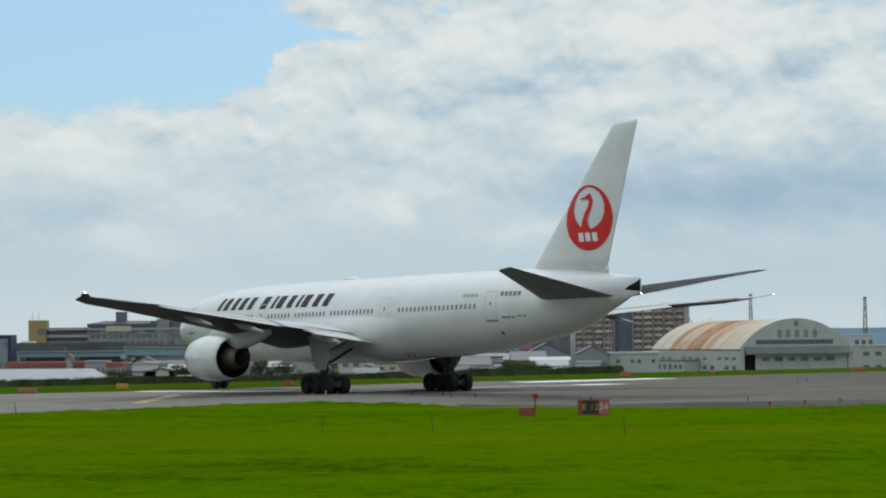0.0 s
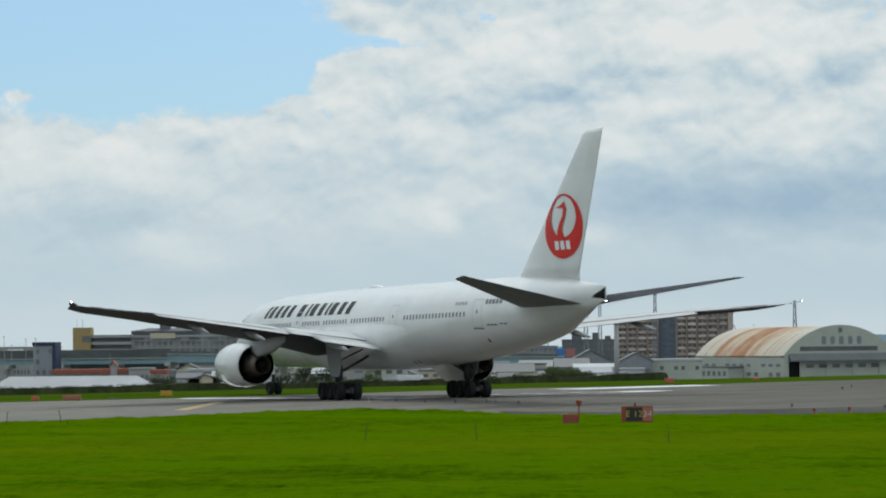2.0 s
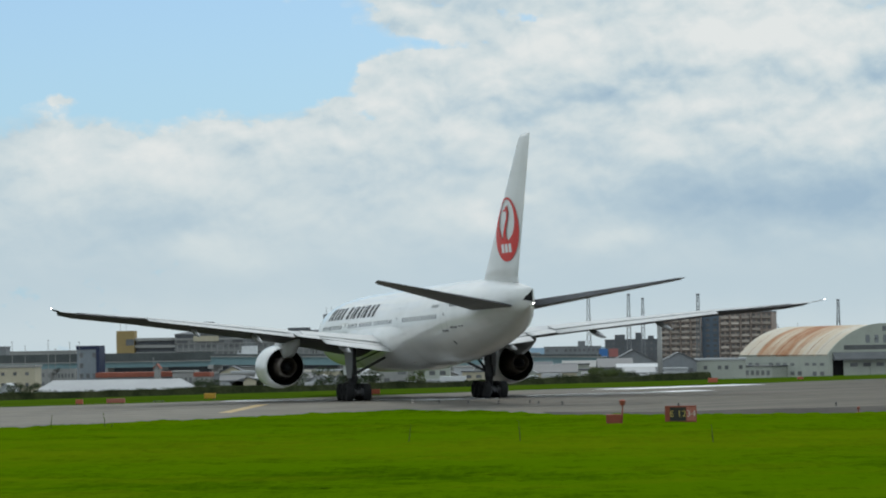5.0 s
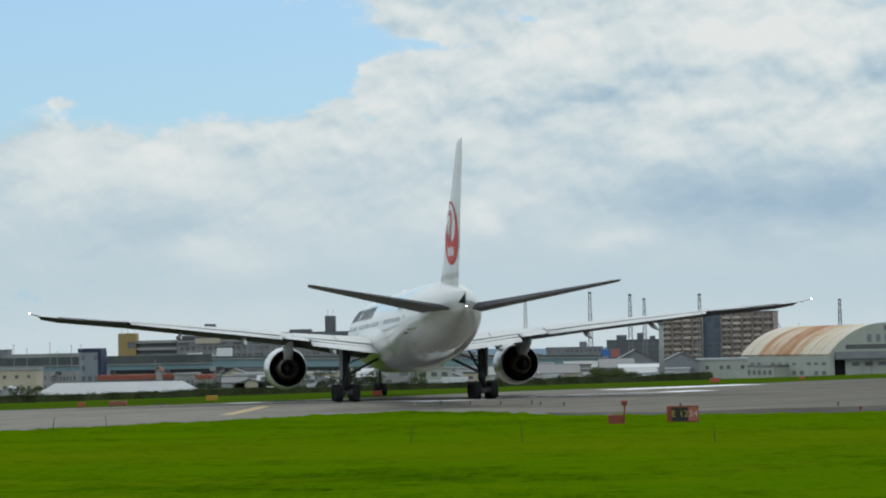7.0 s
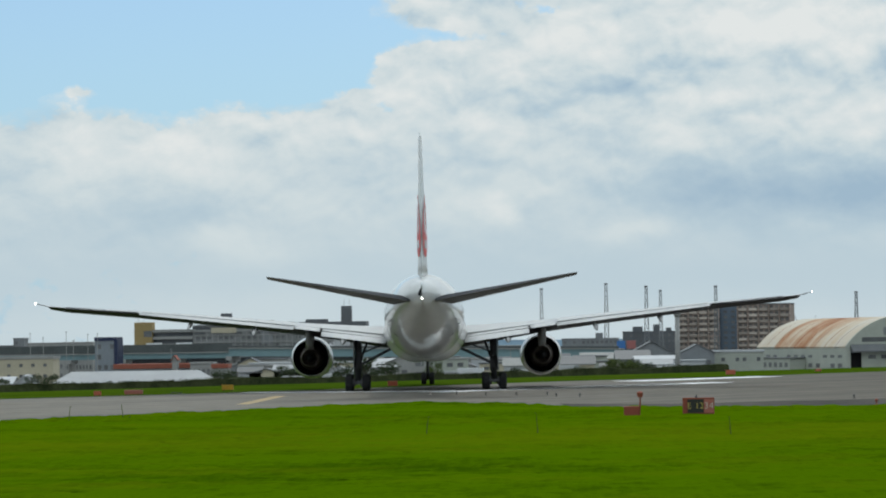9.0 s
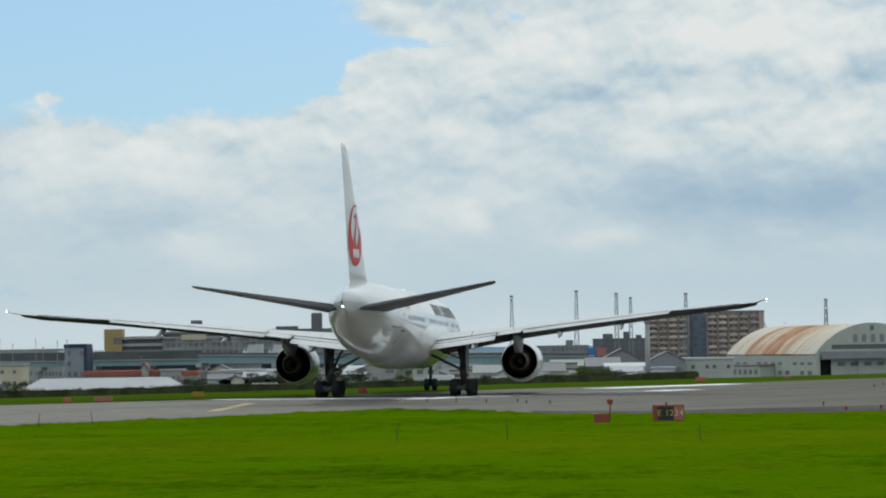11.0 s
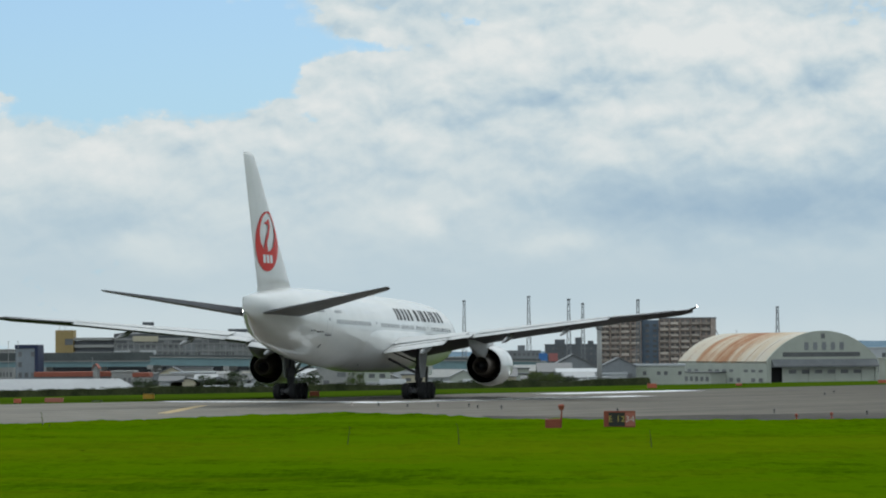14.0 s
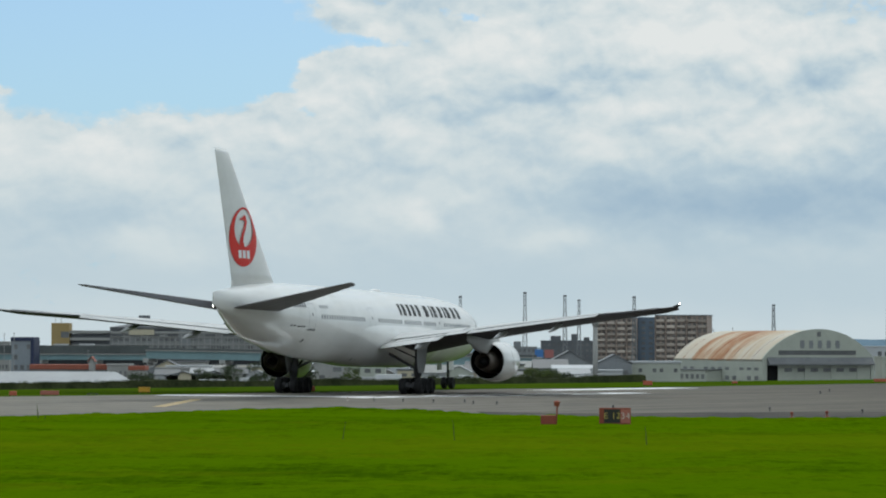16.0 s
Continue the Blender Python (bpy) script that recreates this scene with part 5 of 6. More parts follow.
def garage():
    """Long grey multi-storey car park with an ochre stair tower."""
    y = 1100
    X = lambda deg: y * math.tan(radians(deg))
    t = thing("parking_garage", (X(-7), y, -13), "long grey multi-storey car park with ochre stair tower", "parking garage")
    ox = X(-7)
    bm = bmesh.new()
    box(bm, X(-8.76) - ox, X(-8.39) - ox, -1.5, 7, -1, 26.0)
    tower = part("stair_tower", bm, M_OCHRE, t, "ochre-tiled stair tower")
    bm = bmesh.new()
    box(bm, X(-8.56) - ox, X(-8.39) - ox, -1.62, -1.5, 20, 22.5)
    part("window", bm, M_GLASS, tower)
    for deg in (-8.70, -8.58):
        bm = bmesh.new()
        rod(bm, (X(deg) - ox, 2, 26), (X(deg) - ox, 2, 29.5), 0.08, 0.05, 6)
        part("antenna", bm, M_STEEL, tower)
    for k in range(5):
        z = 10.2 + k * 2.9
        bm = bmesh.new()
        box(bm, X(-8.39) - ox, X(-7.55) - ox, 0, 26, z, z + 1.15)
        part("floor_band", bm, M_CONC, t, "pale parapet band")
    bm = bmesh.new()
    box(bm, X(-8.39) - ox + 0.3, X(-7.55) - ox, 1.5, 25, -1, 21.7)
    part("wall", bm, M_DARKWALL, t)
    bm = bmesh.new()
    box(bm, X(-7.55) - ox, X(-3.4) - ox, 0.5, 28, -1, 21.8)
    main = part("wall", bm, M_SLATS, t, "grey slatted car park wall")
    for k in range(4):
        pane_grid(main, M_GLASS, X(-7.55) - ox + 1, X(-3.4) - ox - 1, 9.4 + k * 3.0, 10.9 + k * 3.0, 34, 1, 0.45, 0.8, 0.7, "opening", 0.25 + 0.1 * (k % 2), 30 + k)
        bm = bmesh.new()
        box(bm, X(-7.55) - ox + 0.5, X(-3.4) - ox - 0.5, 0.10, 0.5, 11.2 + k * 3.0, 11.55 + k * 3.0)
        part("deck_edge", bm, M_CONC, main)
    for k in range(34):
        x = X(-7.55) - ox + 1 + k * 2.35
        bm = bmesh.new()
        box(bm, x, x + 0.35, 0.15, 0.5, 8.5, 21.6)
        part("fin", bm, M_CONC, main)
    bm = bmesh.new()
    box(bm, X(-7.55) - ox - 0.5, X(-3.4) - ox, 0.0, 28.4, 21.8, 22.6)
    part("parapet", bm, M_CONC, t)
    bm = bmesh.new()
    box(bm, X(-7.15) - ox, X(-6.62) - ox, -0.3, 0.0, 21.2, 23.4)
    part("parapet_panel", bm, M_CREAM, t, "beige parapet panel")
    for k in range(9):
        bm = bmesh.new()
        x = X(-7.5) - ox + k * 7.6
        box(bm, x, x + 4.2, -0.06, 0.02, 20.6, 21.6)
        part("window", bm, M_GLASS, main)
    bm = bmesh.new()
    box(bm, X(-6.09) - ox, X(-5.85) - ox, 0.2, 6, 16.5, 26.2)
    part("stair_block", bm, M_GREYWALL, t)
    bm = bmesh.new()
    box(bm, X(-7.6) - ox, X(-5.5) - ox, 8, 27, 22.6, 24.4)
    loft(bm, [[Vector((X(-7.62) - ox, 7.5, 24.4)), Vector((X(-6.1) - ox, 7.5, 24.4)), Vector((X(-6.35) - ox, 12, 25.6)), Vector((X(-7.25) - ox, 12, 25.6))], [Vector((X(-7.62) - ox, 27, 24.4)), Vector((X(-6.1) - ox, 27, 24.4)), Vector((X(-6.35) - ox, 24, 25.6)), Vector((X(-7.25) - ox, 24, 25.6))]])
    roof = part("upper_storey", bm, M_DARKWALL, t, "dark set-back upper storey")
    bm = bmesh.new()
    box(bm, X(-6.25) - ox, X(-5.5) - ox, 6, 27, 22.6, 25.5)
    box(bm, X(-5.68) - ox, X(-3.9) - ox, 9, 27, 22.6, 25.2)
    box(bm, X(-5.2) - ox, X(-4.75) - ox, 11, 20, 25.2, 26.3)
    part("upper_storey", bm, M_DARKWALL, t)
    bm = bmesh.new()
    box(bm, X(-7.01) - ox, X(-6.79) - ox, 10, 15, 25.0, 29.3, 0.2)
    part("lift_house", bm, M_DARKWALL, roof, "dark lift house")
    bm = bmesh.new()
    box(bm, X(-7.55) - ox, X(-6.3) - ox, 7.4, 8, 23.6, 24.3)
    part("window_band", bm, M_GLASS, roof)
    bm = bmesh.new()
    box(bm, X(-4.43) - ox, X(-4.21) - ox, 9, 14, 25.2, 31.6, 0.15)
    part("lift_house", bm, M_DARKWALL, roof)
    for deg in (-4.37, -4.26):
        bm = bmesh.new()
        rod(bm, (X(deg) - ox, 11, 31.6), (X(deg) - ox, 11, 34.6), 0.10, 0.06, 6)
        part("antenna", bm, M_CONC, roof)


def utility_pole(deg, dist, top, arms=2):
    x, y, z = bearing(deg, dist)
    t = thing("utility_pole", (x, y, z), "thin grey concrete utility pole", "utility pole", "utility poles")
    bm = bmesh.new()
    rod(bm, (0, 0, -0.5), (0, 0, top - z), 0.13, 0.08, 8)
    part("pole", bm, M_CONC, t)
    bm = bmesh.new()
    box(bm, -0.35, 0.35, -0.06, 0.06, top - z - 0.05, top - z + 0.12)
    part("cap", bm, M_STEEL, t)
    for k in range(arms):
        bm = bmesh.new()
        box(bm, -1.1, 1.1, -0.08, 0.08, top - z - 0.8 - k * 1.1, top - z - 0.65 - k * 1.1)
        part("crossarm", bm, M_STEEL, t)


def flood_column():
    x, y, z = bearing(2.745, 500)
    t = thing("floodlight_column", (x, y, z), "tall pale steel floodlight column", "floodlight")
    h = 8.7 - z
    bm = bmesh.new()
    rod(bm, (0, 0, -0.5), (0, 0, h - 0.8), 0.50, 0.42, 18)
    part("column", bm, M_CONC, t, smooth=True)
    bm = bmesh.new()
    rod(bm, (0, 0, h - 1.1), (0, 0, h), 0.5, 0.85, 18)
    part("head", bm, M_CONC, t, "flared column head", smooth=True)
    bm = bmesh.new()
    box(bm, -0.9, 0.9, -0.5, 0.5, h, h + 0.25, 0.04)
    part("lamp_tray", bm, M_STEEL, t)


def far_hill():
    bm = bmesh.new()
    rings = []
    for k in range(61):
        deg = -32 + k * 64 / 60
        top = 15 + 16 * max(0, noise.noise((deg * 0.12, 4.0, 0))) + 5 * noise.noise((deg * 0.9, 1, 0))
        if deg < 5:
            top -= 14
        x, y = 4300 * math.tan(radians(deg)), 4300
        rings.append([Vector((x, y - 200, -14)), Vector((x, y, max(-8, top))), Vector((x, y + 300, -14))])
    vs = [[bm.verts.new(p) for p in r] for r in rings]
    for a, b in zip(vs, vs[1:]):
        bm.faces.new((a[0], b[0], b[1], a[1]))
        bm.faces.new((a[1], b[1], b[2], a[2]))
    tagged(obj("backdrop_hills", bm, M_HILL), "wooded hills far off, tinted blue for haze", "hill", kind="structure")


def build_far():
    far_hill()
    hedge()
    hangar()
    apartments()
    for deg, dist, top, w in ((-0.125, 1000, 21.8, 1.0), (1.25, 980, 22.9, 1.1), (2.10, 990, 22.0, 1.1), (2.40, 1120, 22.6, 1.1), (3.57, 1000, 21.8, 1.1), (6.51, 1050, 19.6, 1.1), (8.90, 1050, 18.2, 1.1)):
        mast(deg, dist, top, w)
    flood_column()
    viaduct("viaduct", bearing(-13.5, 960), bearing(-6.72, 950), 1.0, 0.95, 2.2, 2.9, "elevated road with teal girders and grey noise barrier", 6)
    viaduct("viaduct", bearing(-6.80, 930), bearing(1.5, 900), 2.4, 0.2, 3.0, 0.7, "elevated road ramp with broad teal girders", 5)
    garage()
    # made-up dark blocks supply the shaded band under the girders
    for a, b in ((-9.15, -7.75), (-7.7, -6.6), (-6.55, -5.3), (-5.2, -4.1)):
        block("warehouse", *[985 * math.tan(radians(d)) for d in (a, b)], 985, 12, -1.0, M_ROADSHADE, "dark shuttered warehouse under the elevated road", "warehouse", bays=9, floors=2, z0=-13, group="dark warehouses", roof=M_DARKWALL, parapet=0.4)
    # navy-edged block beside the elevated road
    t = block("office_block", *[925 * math.tan(radians(d)) for d in (-9.60, -9.15)], 925, 12, 6.7, M_PALEBLUE, "pale blue-grey office block with a navy edge", "office building", bays=3, floors=5, z0=-13, roof=M_NAVY, parapet=1.3)
    bm = bmesh.new()
    box(bm, 2.9, 4.1, -0.3, 12, -1, 18.6)
    part("edge_panel", bm, M_NAVY, t, "navy corner panel")
    block("low_building", *[990 * math.tan(radians(d)) for d in (-10.25, -9.64)], 990, 14, 5.3, M_CONC, "pale low flat-roofed building", bays=8, floors=5, z0=-13)
    block("low_building", *[1400 * math.tan(radians(d)) for d in (-11.3, -11.08)], 1400, 12, 8.4, M_GREYWALL, "small grey block far off", bays=2, floors=5)
    block("low_building", *[1300 * math.tan(radians(d)) for d in (-11.0, -10.25)], 1300, 14, 5.6, M_CONC, "pale grey building far off", bays=9, floors=4)
    block("low_building", *[1300 * math.tan(radians(d)) for d in (-12.6, -11.3)], 1300, 14, 4.6, M_GREYWALL, "grey building far off", bays=9, floors=4)
    # cream house and white-roofed sheds behind the hedge
    t = block("house", *[700 * math.tan(radians(d)) for d in (-12.3, -10.49)], 700, 10, 1.3, M_CREAM, "cream two-storey house with small windows", "house", bays=7, floors=4, fill=(0.28, 0.30), skip=0.0, roof=M_CONC, parapet=0.7)
    gable("shed", *[600 * math.tan(radians(d)) for d in (-10.48, -7.22)], 600, 13, -4.4, -1.95, M_GREYWALL, M_SHEDROOF, "long low shed with dull white sheet roof", hip=3.0)
    gable("shed", *[590 * math.tan(radians(d)) for d in (-11.25, -10.9)], 590, 7, -4.2, -2.4, M_TIN, M_TIN, "small white shed with pitched roof", along=False)
    gable("shed", *[596 * math.tan(radians(d)) for d in (-12.4, -11.35)], 596, 9, -4.2, -2.9, M_CONC, M_TIN, "low shed with a white roof")
    block("shop", *[760 * math.tan(radians(d)) for d in (-9.2, -7.62)], 760, 12, -1.5, M_GREYWALL, "low shop with a red-brown fascia", bays=14, floors=2, roof=M_REDROOF, parapet=1.4)
    block("shop", *[740 * math.tan(radians(d)) for d in (-7.14, -6.82)], 740, 8, -1.7, M_CONC, "small shop with a red-brown roof", bays=3, floors=2, roof=M_REDROOF, parapet=1.2)
    gable("house", *[745 * math.tan(radians(d)) for d in (-8.06, -7.96)], 752, 4, -0.4, 0.7, M_CONC, M_REDROOF, "narrow house with a red roof", along=False)
    # mixed town between the elevated road and the airfield
    rng = random.Random(21)
    walls, roofs = (M_CONC, M_GREYWALL, M_CREAM, M_TIN, M_SAGE), (M_GREYROOF, M_TIN, M_GREYROOF, M_CONC, M_DARKWALL)
    for k in range(46):
        deg = -6.6 + 7.9 * (k + rng.random()) / 46
        dist = rng.uniform(640, 880)
        x, y, z = bearing(deg, dist)
        w = rng.uniform(5, 13)
        top = 4.04 - dist * 0.01745 * rng.uniform(0.33, 0.58)
        wall, roof = rng.choice(walls), rng.choice(roofs)
        tone = {M_CONC: "grey", M_GREYWALL: "dark grey", M_CREAM: "cream", M_TIN: "white", M_SAGE: "grey-green"}[wall]
        cover = {M_GREYROOF: "grey", M_TIN: "white", M_CONC: "pale grey", M_DARKWALL: "slate"}[roof]
        if rng.random() < 0.55:
            gable("house", x - w / 2, x + w / 2, y, rng.uniform(6, 9), top - 1.6, top, wall, roof, f"{tone} house under a {cover} pitched roof", "town houses", along=rng.random() < 0.7, windows=3)
        else:
            block("house", x - w / 2, x + w / 2, y, 8, top, wall, f"{tone} flat-topped house with dark windows", "house", bays=3, floors=3, roof=roof, group="town houses", seed=k, parapet=0.4)
    # white and grey sheds below the lattice masts
    gable("shed", *[690 * math.tan(radians(d)) for d in (1.45, 2.15)], 690, 12, -1.6, 0.4, M_GREYWALL, M_GREYROOF, "grey shed with a pitched roof", along=True, windows=5)
    gable("shed", *[670 * math.tan(radians(d)) for d in (1.85, 2.72)], 670, 9, -1.5, -0.9, M_TIN, M_TIN, "low white shed with dark windows", along=True, windows=6)
    gable("shed", *[720 * math.tan(radians(d)) for d in (1.72, 2.66)], 720, 16, -0.5, 2.6, M_GREYWALL, M_GREYROOF, "broad grey shed under a low dark gable", along=False, windows=5)
    gable("shed", *[738 * math.tan(radians(d)) for d in (2.80, 3.52)], 738, 14, -0.6, 1.6, M_GREYWALL, M_GREYROOF, "grey shed under a low grey gable", along=False, windows=4)
    block("low_building", *[660 * math.tan(radians(d)) for d in (2.0, 2.62)], 655, 7, -1.9, M_TIN, "low white building with a dark window row", bays=7, floors=1, roof=M_TIN, fill=(0.6, 0.35), parapet=0.4)
    block("low_building", *[1180 * math.tan(radians(d)) for d in (0.85, 1.66)], 1180, 10, -0.6, M_BLUECORE, "long low blue-grey building", bays=10, floors=3, parapet=0.6)
    # pale wall of the yard west of the vans
    block("yard_wall", *[620 * math.tan(radians(d)) for d in (-6.58, -4.9)], 620, 3, -1.1, M_CONC, "long pale concrete yard wall", "wall", parapet=0.3)
    for k, (deg, w, top, wall) in enumerate(((-6.35, 5.0, -1.5, M_TIN), (-6.0, 7.5, -1.9, M_CREAM), (-5.62, 4.5, -1.2, M_GREYWALL), (-5.35, 6.0, -1.7, M_TIN), (-5.05, 8.0, -1.3, M_SAGE), (-4.45, 6.0, -1.6, M_TIN), (1.45, 7.0, -1.9, M_CREAM), (1.75, 5.0, -1.5, M_TIN), (2.3, 6.5, -1.2, M_CONC), (2.75, 5.0, -1.7, M_TIN))):
        x, y, z = bearing(deg, 596)
        tone = {M_TIN: "white", M_CREAM: "cream", M_GREYWALL: "dark grey", M_SAGE: "grey-green", M_CONC: "grey"}[wall]
        gable("shed", x - w / 2, x + w / 2, y, 5, top - 0.9, top, wall, (M_GREYROOF, M_GREYROOF, M_SHEDROOF)[k % 3], f"small {tone} shed with a low pitched roof", "yard sheds", along=k % 2 == 0, windows=2)
    block("low_building", *[750 * math.tan(radians(d)) for d in (-7.62, -7.16)], 752, 9, -1.2, M_CONC, "pale grey flat-topped workshop", bays=4, floors=2, parapet=0.5)
    block("low_building", *[700 * math.tan(radians(d)) for d in (-4.75, -3.9)], 690, 9, -1.3, M_CREAM, "cream flat-topped workshop with dark doors", bays=5, floors=2, parapet=0.4)
    block("annex", *[745 * math.tan(radians(d)) for d in (2.85, 4.55)], 745, 10, -0.1, M_SAGE, "pale grey-green two-storey annex", bays=11, floors=2, roof=M_TIN, fill=(0.5, 0.28), parapet=0.6)
    block("annex", *[735 * math.tan(radians(d)) for d in (2.5, 3.3)], 730, 8, -2.4, M_TIN, "white single-storey annex with dark windows", bays=6, floors=1, roof=M_TIN, fill=(0.5, 0.3), parapet=0.5)
    # offices beyond the town
    t = block("office_block", *[1500 * math.tan(radians(d)) for d in (1.60, 2.74)], 1500, 14, 7.0, M_DARKWALL, "dark slate office block with roof plant", "office building", bays=11, floors=6)
    for a, b, z in ((-9.5, -4, 2.6), (2, 5.5, 3.6), (9, 12, 1.8)):
        bm = bmesh.new()
        box(bm, a, b, 3, 9, 20, 20 + z)
        part("roof_plant", bm, M_DARKWALL, t)
    t = block("office_block", *[1480 * math.tan(radians(d)) for d in (0.30, 1.50)], 1480, 14, 3.6, M_GREYWALL, "grey office block far off", "office building", bays=12, floors=5)
    bm = bmesh.new()
    box(bm, 3, 7, 3, 9, 16, 19.4)
    part("roof_plant", bm, M_GREYWALL, t)
    for a, b, dist, top in ((-3.3, -2.2, 1450, 3.5), (-2.1, -1.2, 1500, 1.8), (-1.1, 0.2, 1400, 0.6), (5.3, 6.0, 1400, 0.5)):
        block("low_building", *[dist * math.tan(radians(d)) for d in (a, b)], dist, 14, top, rng.choice((M_GREYWALL, M_CONC)), "grey flat-roofed building far off", bays=10, floors=4)
    for a, b, m, lab in ((1.46, 1.64, M_BLUE, "plain blue billboard on posts"), (1.67, 1.86, M_PINK, "faded red billboard on posts")):
        x0, x1 = (1000 * math.tan(radians(d)) for d in (a, b))
        t = thing("billboard", ((x0 + x1) / 2, 1000, -13), lab, "billboard")
        bm = bmesh.new()
        box(bm, (x0 - x1) / 2, (x1 - x0) / 2, -0.2, 0.2, 12.6, 15.6, 0.05)
        part("panel", bm, m, t)
        for sx in (-1, 1):
            bm = bmesh.new()
            rod(bm, (sx * 1.1, 0.3, -0.5), (sx * 1.1, 0.3, 13.5), 0.15, 0.15, 8)
            part("post", bm, M_STEEL, t)
    # east of the hangar
    block("depot", *[810 * math.tan(radians(d)) for d in (8.78, 10.6)], 812, 14, 1.0, M_SAGE, "pale grey-green depot with dark doorways", bays=7, floors=2, fill=(0.5, 0.3))
    block("depot", *[1000 * math.tan(radians(d)) for d in (8.2, 9.1)], 1000, 14, 4.2, M_TIN, "white flat depot far off", bays=6, floors=3)
    # tower crane behind the flats
    x, y, z = bearing(5.32, 1600)
    t = thing("tower_crane", (x, y, z), "slim red and white tower crane", "crane")
    bm = bmesh.new()
    rod(bm, (0, 0, -0.5), (0, 0, 24.5), 0.5, 0.5, 6)
    part("mast", bm, M_PINK, t)
    bm = bmesh.new()
    rod(bm, (0, 0, 22.5), (-6.0, 0, 33.5), 0.30, 0.15, 6)
    part("jib", bm, M_STEEL, t)
    bm = bmesh.new()
    box(bm, -1.4, 2.6, -0.8, 0.8, 21.5, 23.4, 0.1)
    part("cab", bm, M_PINK, t)
    for deg, dist, top in ((-11.9, 880, 6.5), (-10.95, 900, 8.2), (-10.68, 905, 6.8), (-10.2, 880, 8.4), (-10.05, 870, 5.6), (-9.75, 890, 7.6), (-9.55, 900, 7.8), (-8.0, 860, 2.2), (1.42, 860, 1.6), (-3.0, 800, 1.5), (5.65, 1200, 12.0), (-0.8, 820, 0.6)):
        utility_pole(deg, dist, top, 0)
    # bushes and trees
    for k, (deg, dist, h, sp, m) in enumerate(((-6.92, 560, 3.4, 3.2, M_LEAF), (-7.06, 555, 2.8, 2.2, M_LEAF), (-6.72, 552, 3.0, 2.4, M_LEAF), (-11.55, 560, 3.4, 2.8, M_LEAF), (-10.85, 560, 4.0, 3.0, M_LEAF), (-10.55, 555, 3.6, 2.6, M_LEAF),
                                           (-5.6, 520, 3.4, 2.6, M_LEAF), (-5.0, 540, 4.2, 3.2, M_LEAF), (-4.4, 500, 4.0, 3.0, M_LEAF), (-3.9, 520, 4.6, 3.6, M_LEAF), (-3.4, 510, 3.6, 3.0, M_LEAF), (-2.4, 500, 3.0, 2.4, M_OLIVE),
                                           (1.35, 470, 3.2, 2.6, M_OLIVE), (1.60, 475, 3.4, 2.8, M_OLIVE), (1.85, 470, 2.8, 2.4, M_OLIVE), (2.15, 465, 2.6, 1.8, M_LEAF), (0.6, 480, 2.2, 2.0, M_LEAF), (0.0, 480, 2.4, 2.2, M_LEAF), (-0.7, 470, 2.2, 2.0, M_LEAF), (3.2, 470, 1.6, 1.6, M_LEAF), (2.8, 480, 1.8, 1.8, M_LEAF))):
        x, y, z = bearing(deg, dist)
        h += 2.1 if deg < -2 else 0.5
        tree("bush" if h < 4.8 else "tree", (x, y, z), h, sp, m, ("dark green" if m is M_LEAF else "olive green") + " leafy " + ("bush" if h < 4.8 else "tree") + " behind the boundary hedge", 40 + k, "boundary shrubs")


build_far()

# ---- signs, lights and small things on the field ----
def letters(text, size, at, material, parent, name="lettering"):
    """Sign characters in the built-in font, as a mesh that faces -y."""
    cu = bpy.data.curves.new(name, "FONT")
    cu.body, cu.size, cu.extrude = text, size, 0.01
    cu.align_x, cu.align_y = "CENTER", "CENTER"
    tmp = bpy.data.objects.new(name, cu)
    scene.collection.objects.link(tmp)
    me = bpy.data.meshes.new_from_object(tmp.evaluated_get(bpy.context.evaluated_depsgraph_get()))
    bpy.data.objects.remove(tmp)
    me.materials.clear()
    me.materials.append(material)
    ob = new(name, me)
    ob.parent = parent
    ob.matrix_local = pose(*at, 90, 0, 0)
    return ob


def taxi_sign():
    t = thing("taxiway_sign", (7.65, 138.5, 0), "orange-framed taxiway sign, E 12 on black beside 34 on red", "airport sign", rz=-3)
    w, h, z0 = 1.62, 0.86, 0.0
    bm = bmesh.new()
    box(bm, -w / 2, w / 2, 0.0, 0.28, z0, z0 + h, 0.015)
    body = part("housing", bm, M_ORANGE, t)
    bm = bmesh.new()
    box(bm, -w / 2 + 0.25, w / 2 - 0.54, -0.02, 0.01, z0 + 0.09, z0 + h - 0.08)
    face = part("black_face", bm, M_SIGNBLACK, t, "black face with yellow characters")
    bm = bmesh.new()
    box(bm, w / 2 - 0.52, w / 2 - 0.03, -0.02, 0.01, z0 + 0.09, z0 + h - 0.08)
    red = part("red_face", bm, M_SIGNRED, t, "faded red face with white characters")
    for c, dx in (("E", -0.32), ("1", 0.08), ("2", 0.32)):
        letters(c, 0.44, (-0.145 + dx, -0.035, z0 + 0.44), M_SIGNYELLOW, face)
    for c, dx in (("3", -0.125), ("4", 0.125)):
        letters(c, 0.46, (0.535 + dx, -0.035, z0 + 0.44), M_SIGNWHITE, red)
    bm = bmesh.new()
    rod(bm, (-0.1, 0.14, h), (-0.1, 0.14, h + 0.14), 0.05, 0.05, 10)
    part("lamp_cap", bm, M_STRUT, t)
    for x in (-0.6, 0.6):
        bm = bmesh.new()
        box(bm, x - 0.06, x + 0.06, 0.05, 0.22, -0.05, 0.02)
        part("foot", bm, M_STRUT, t)


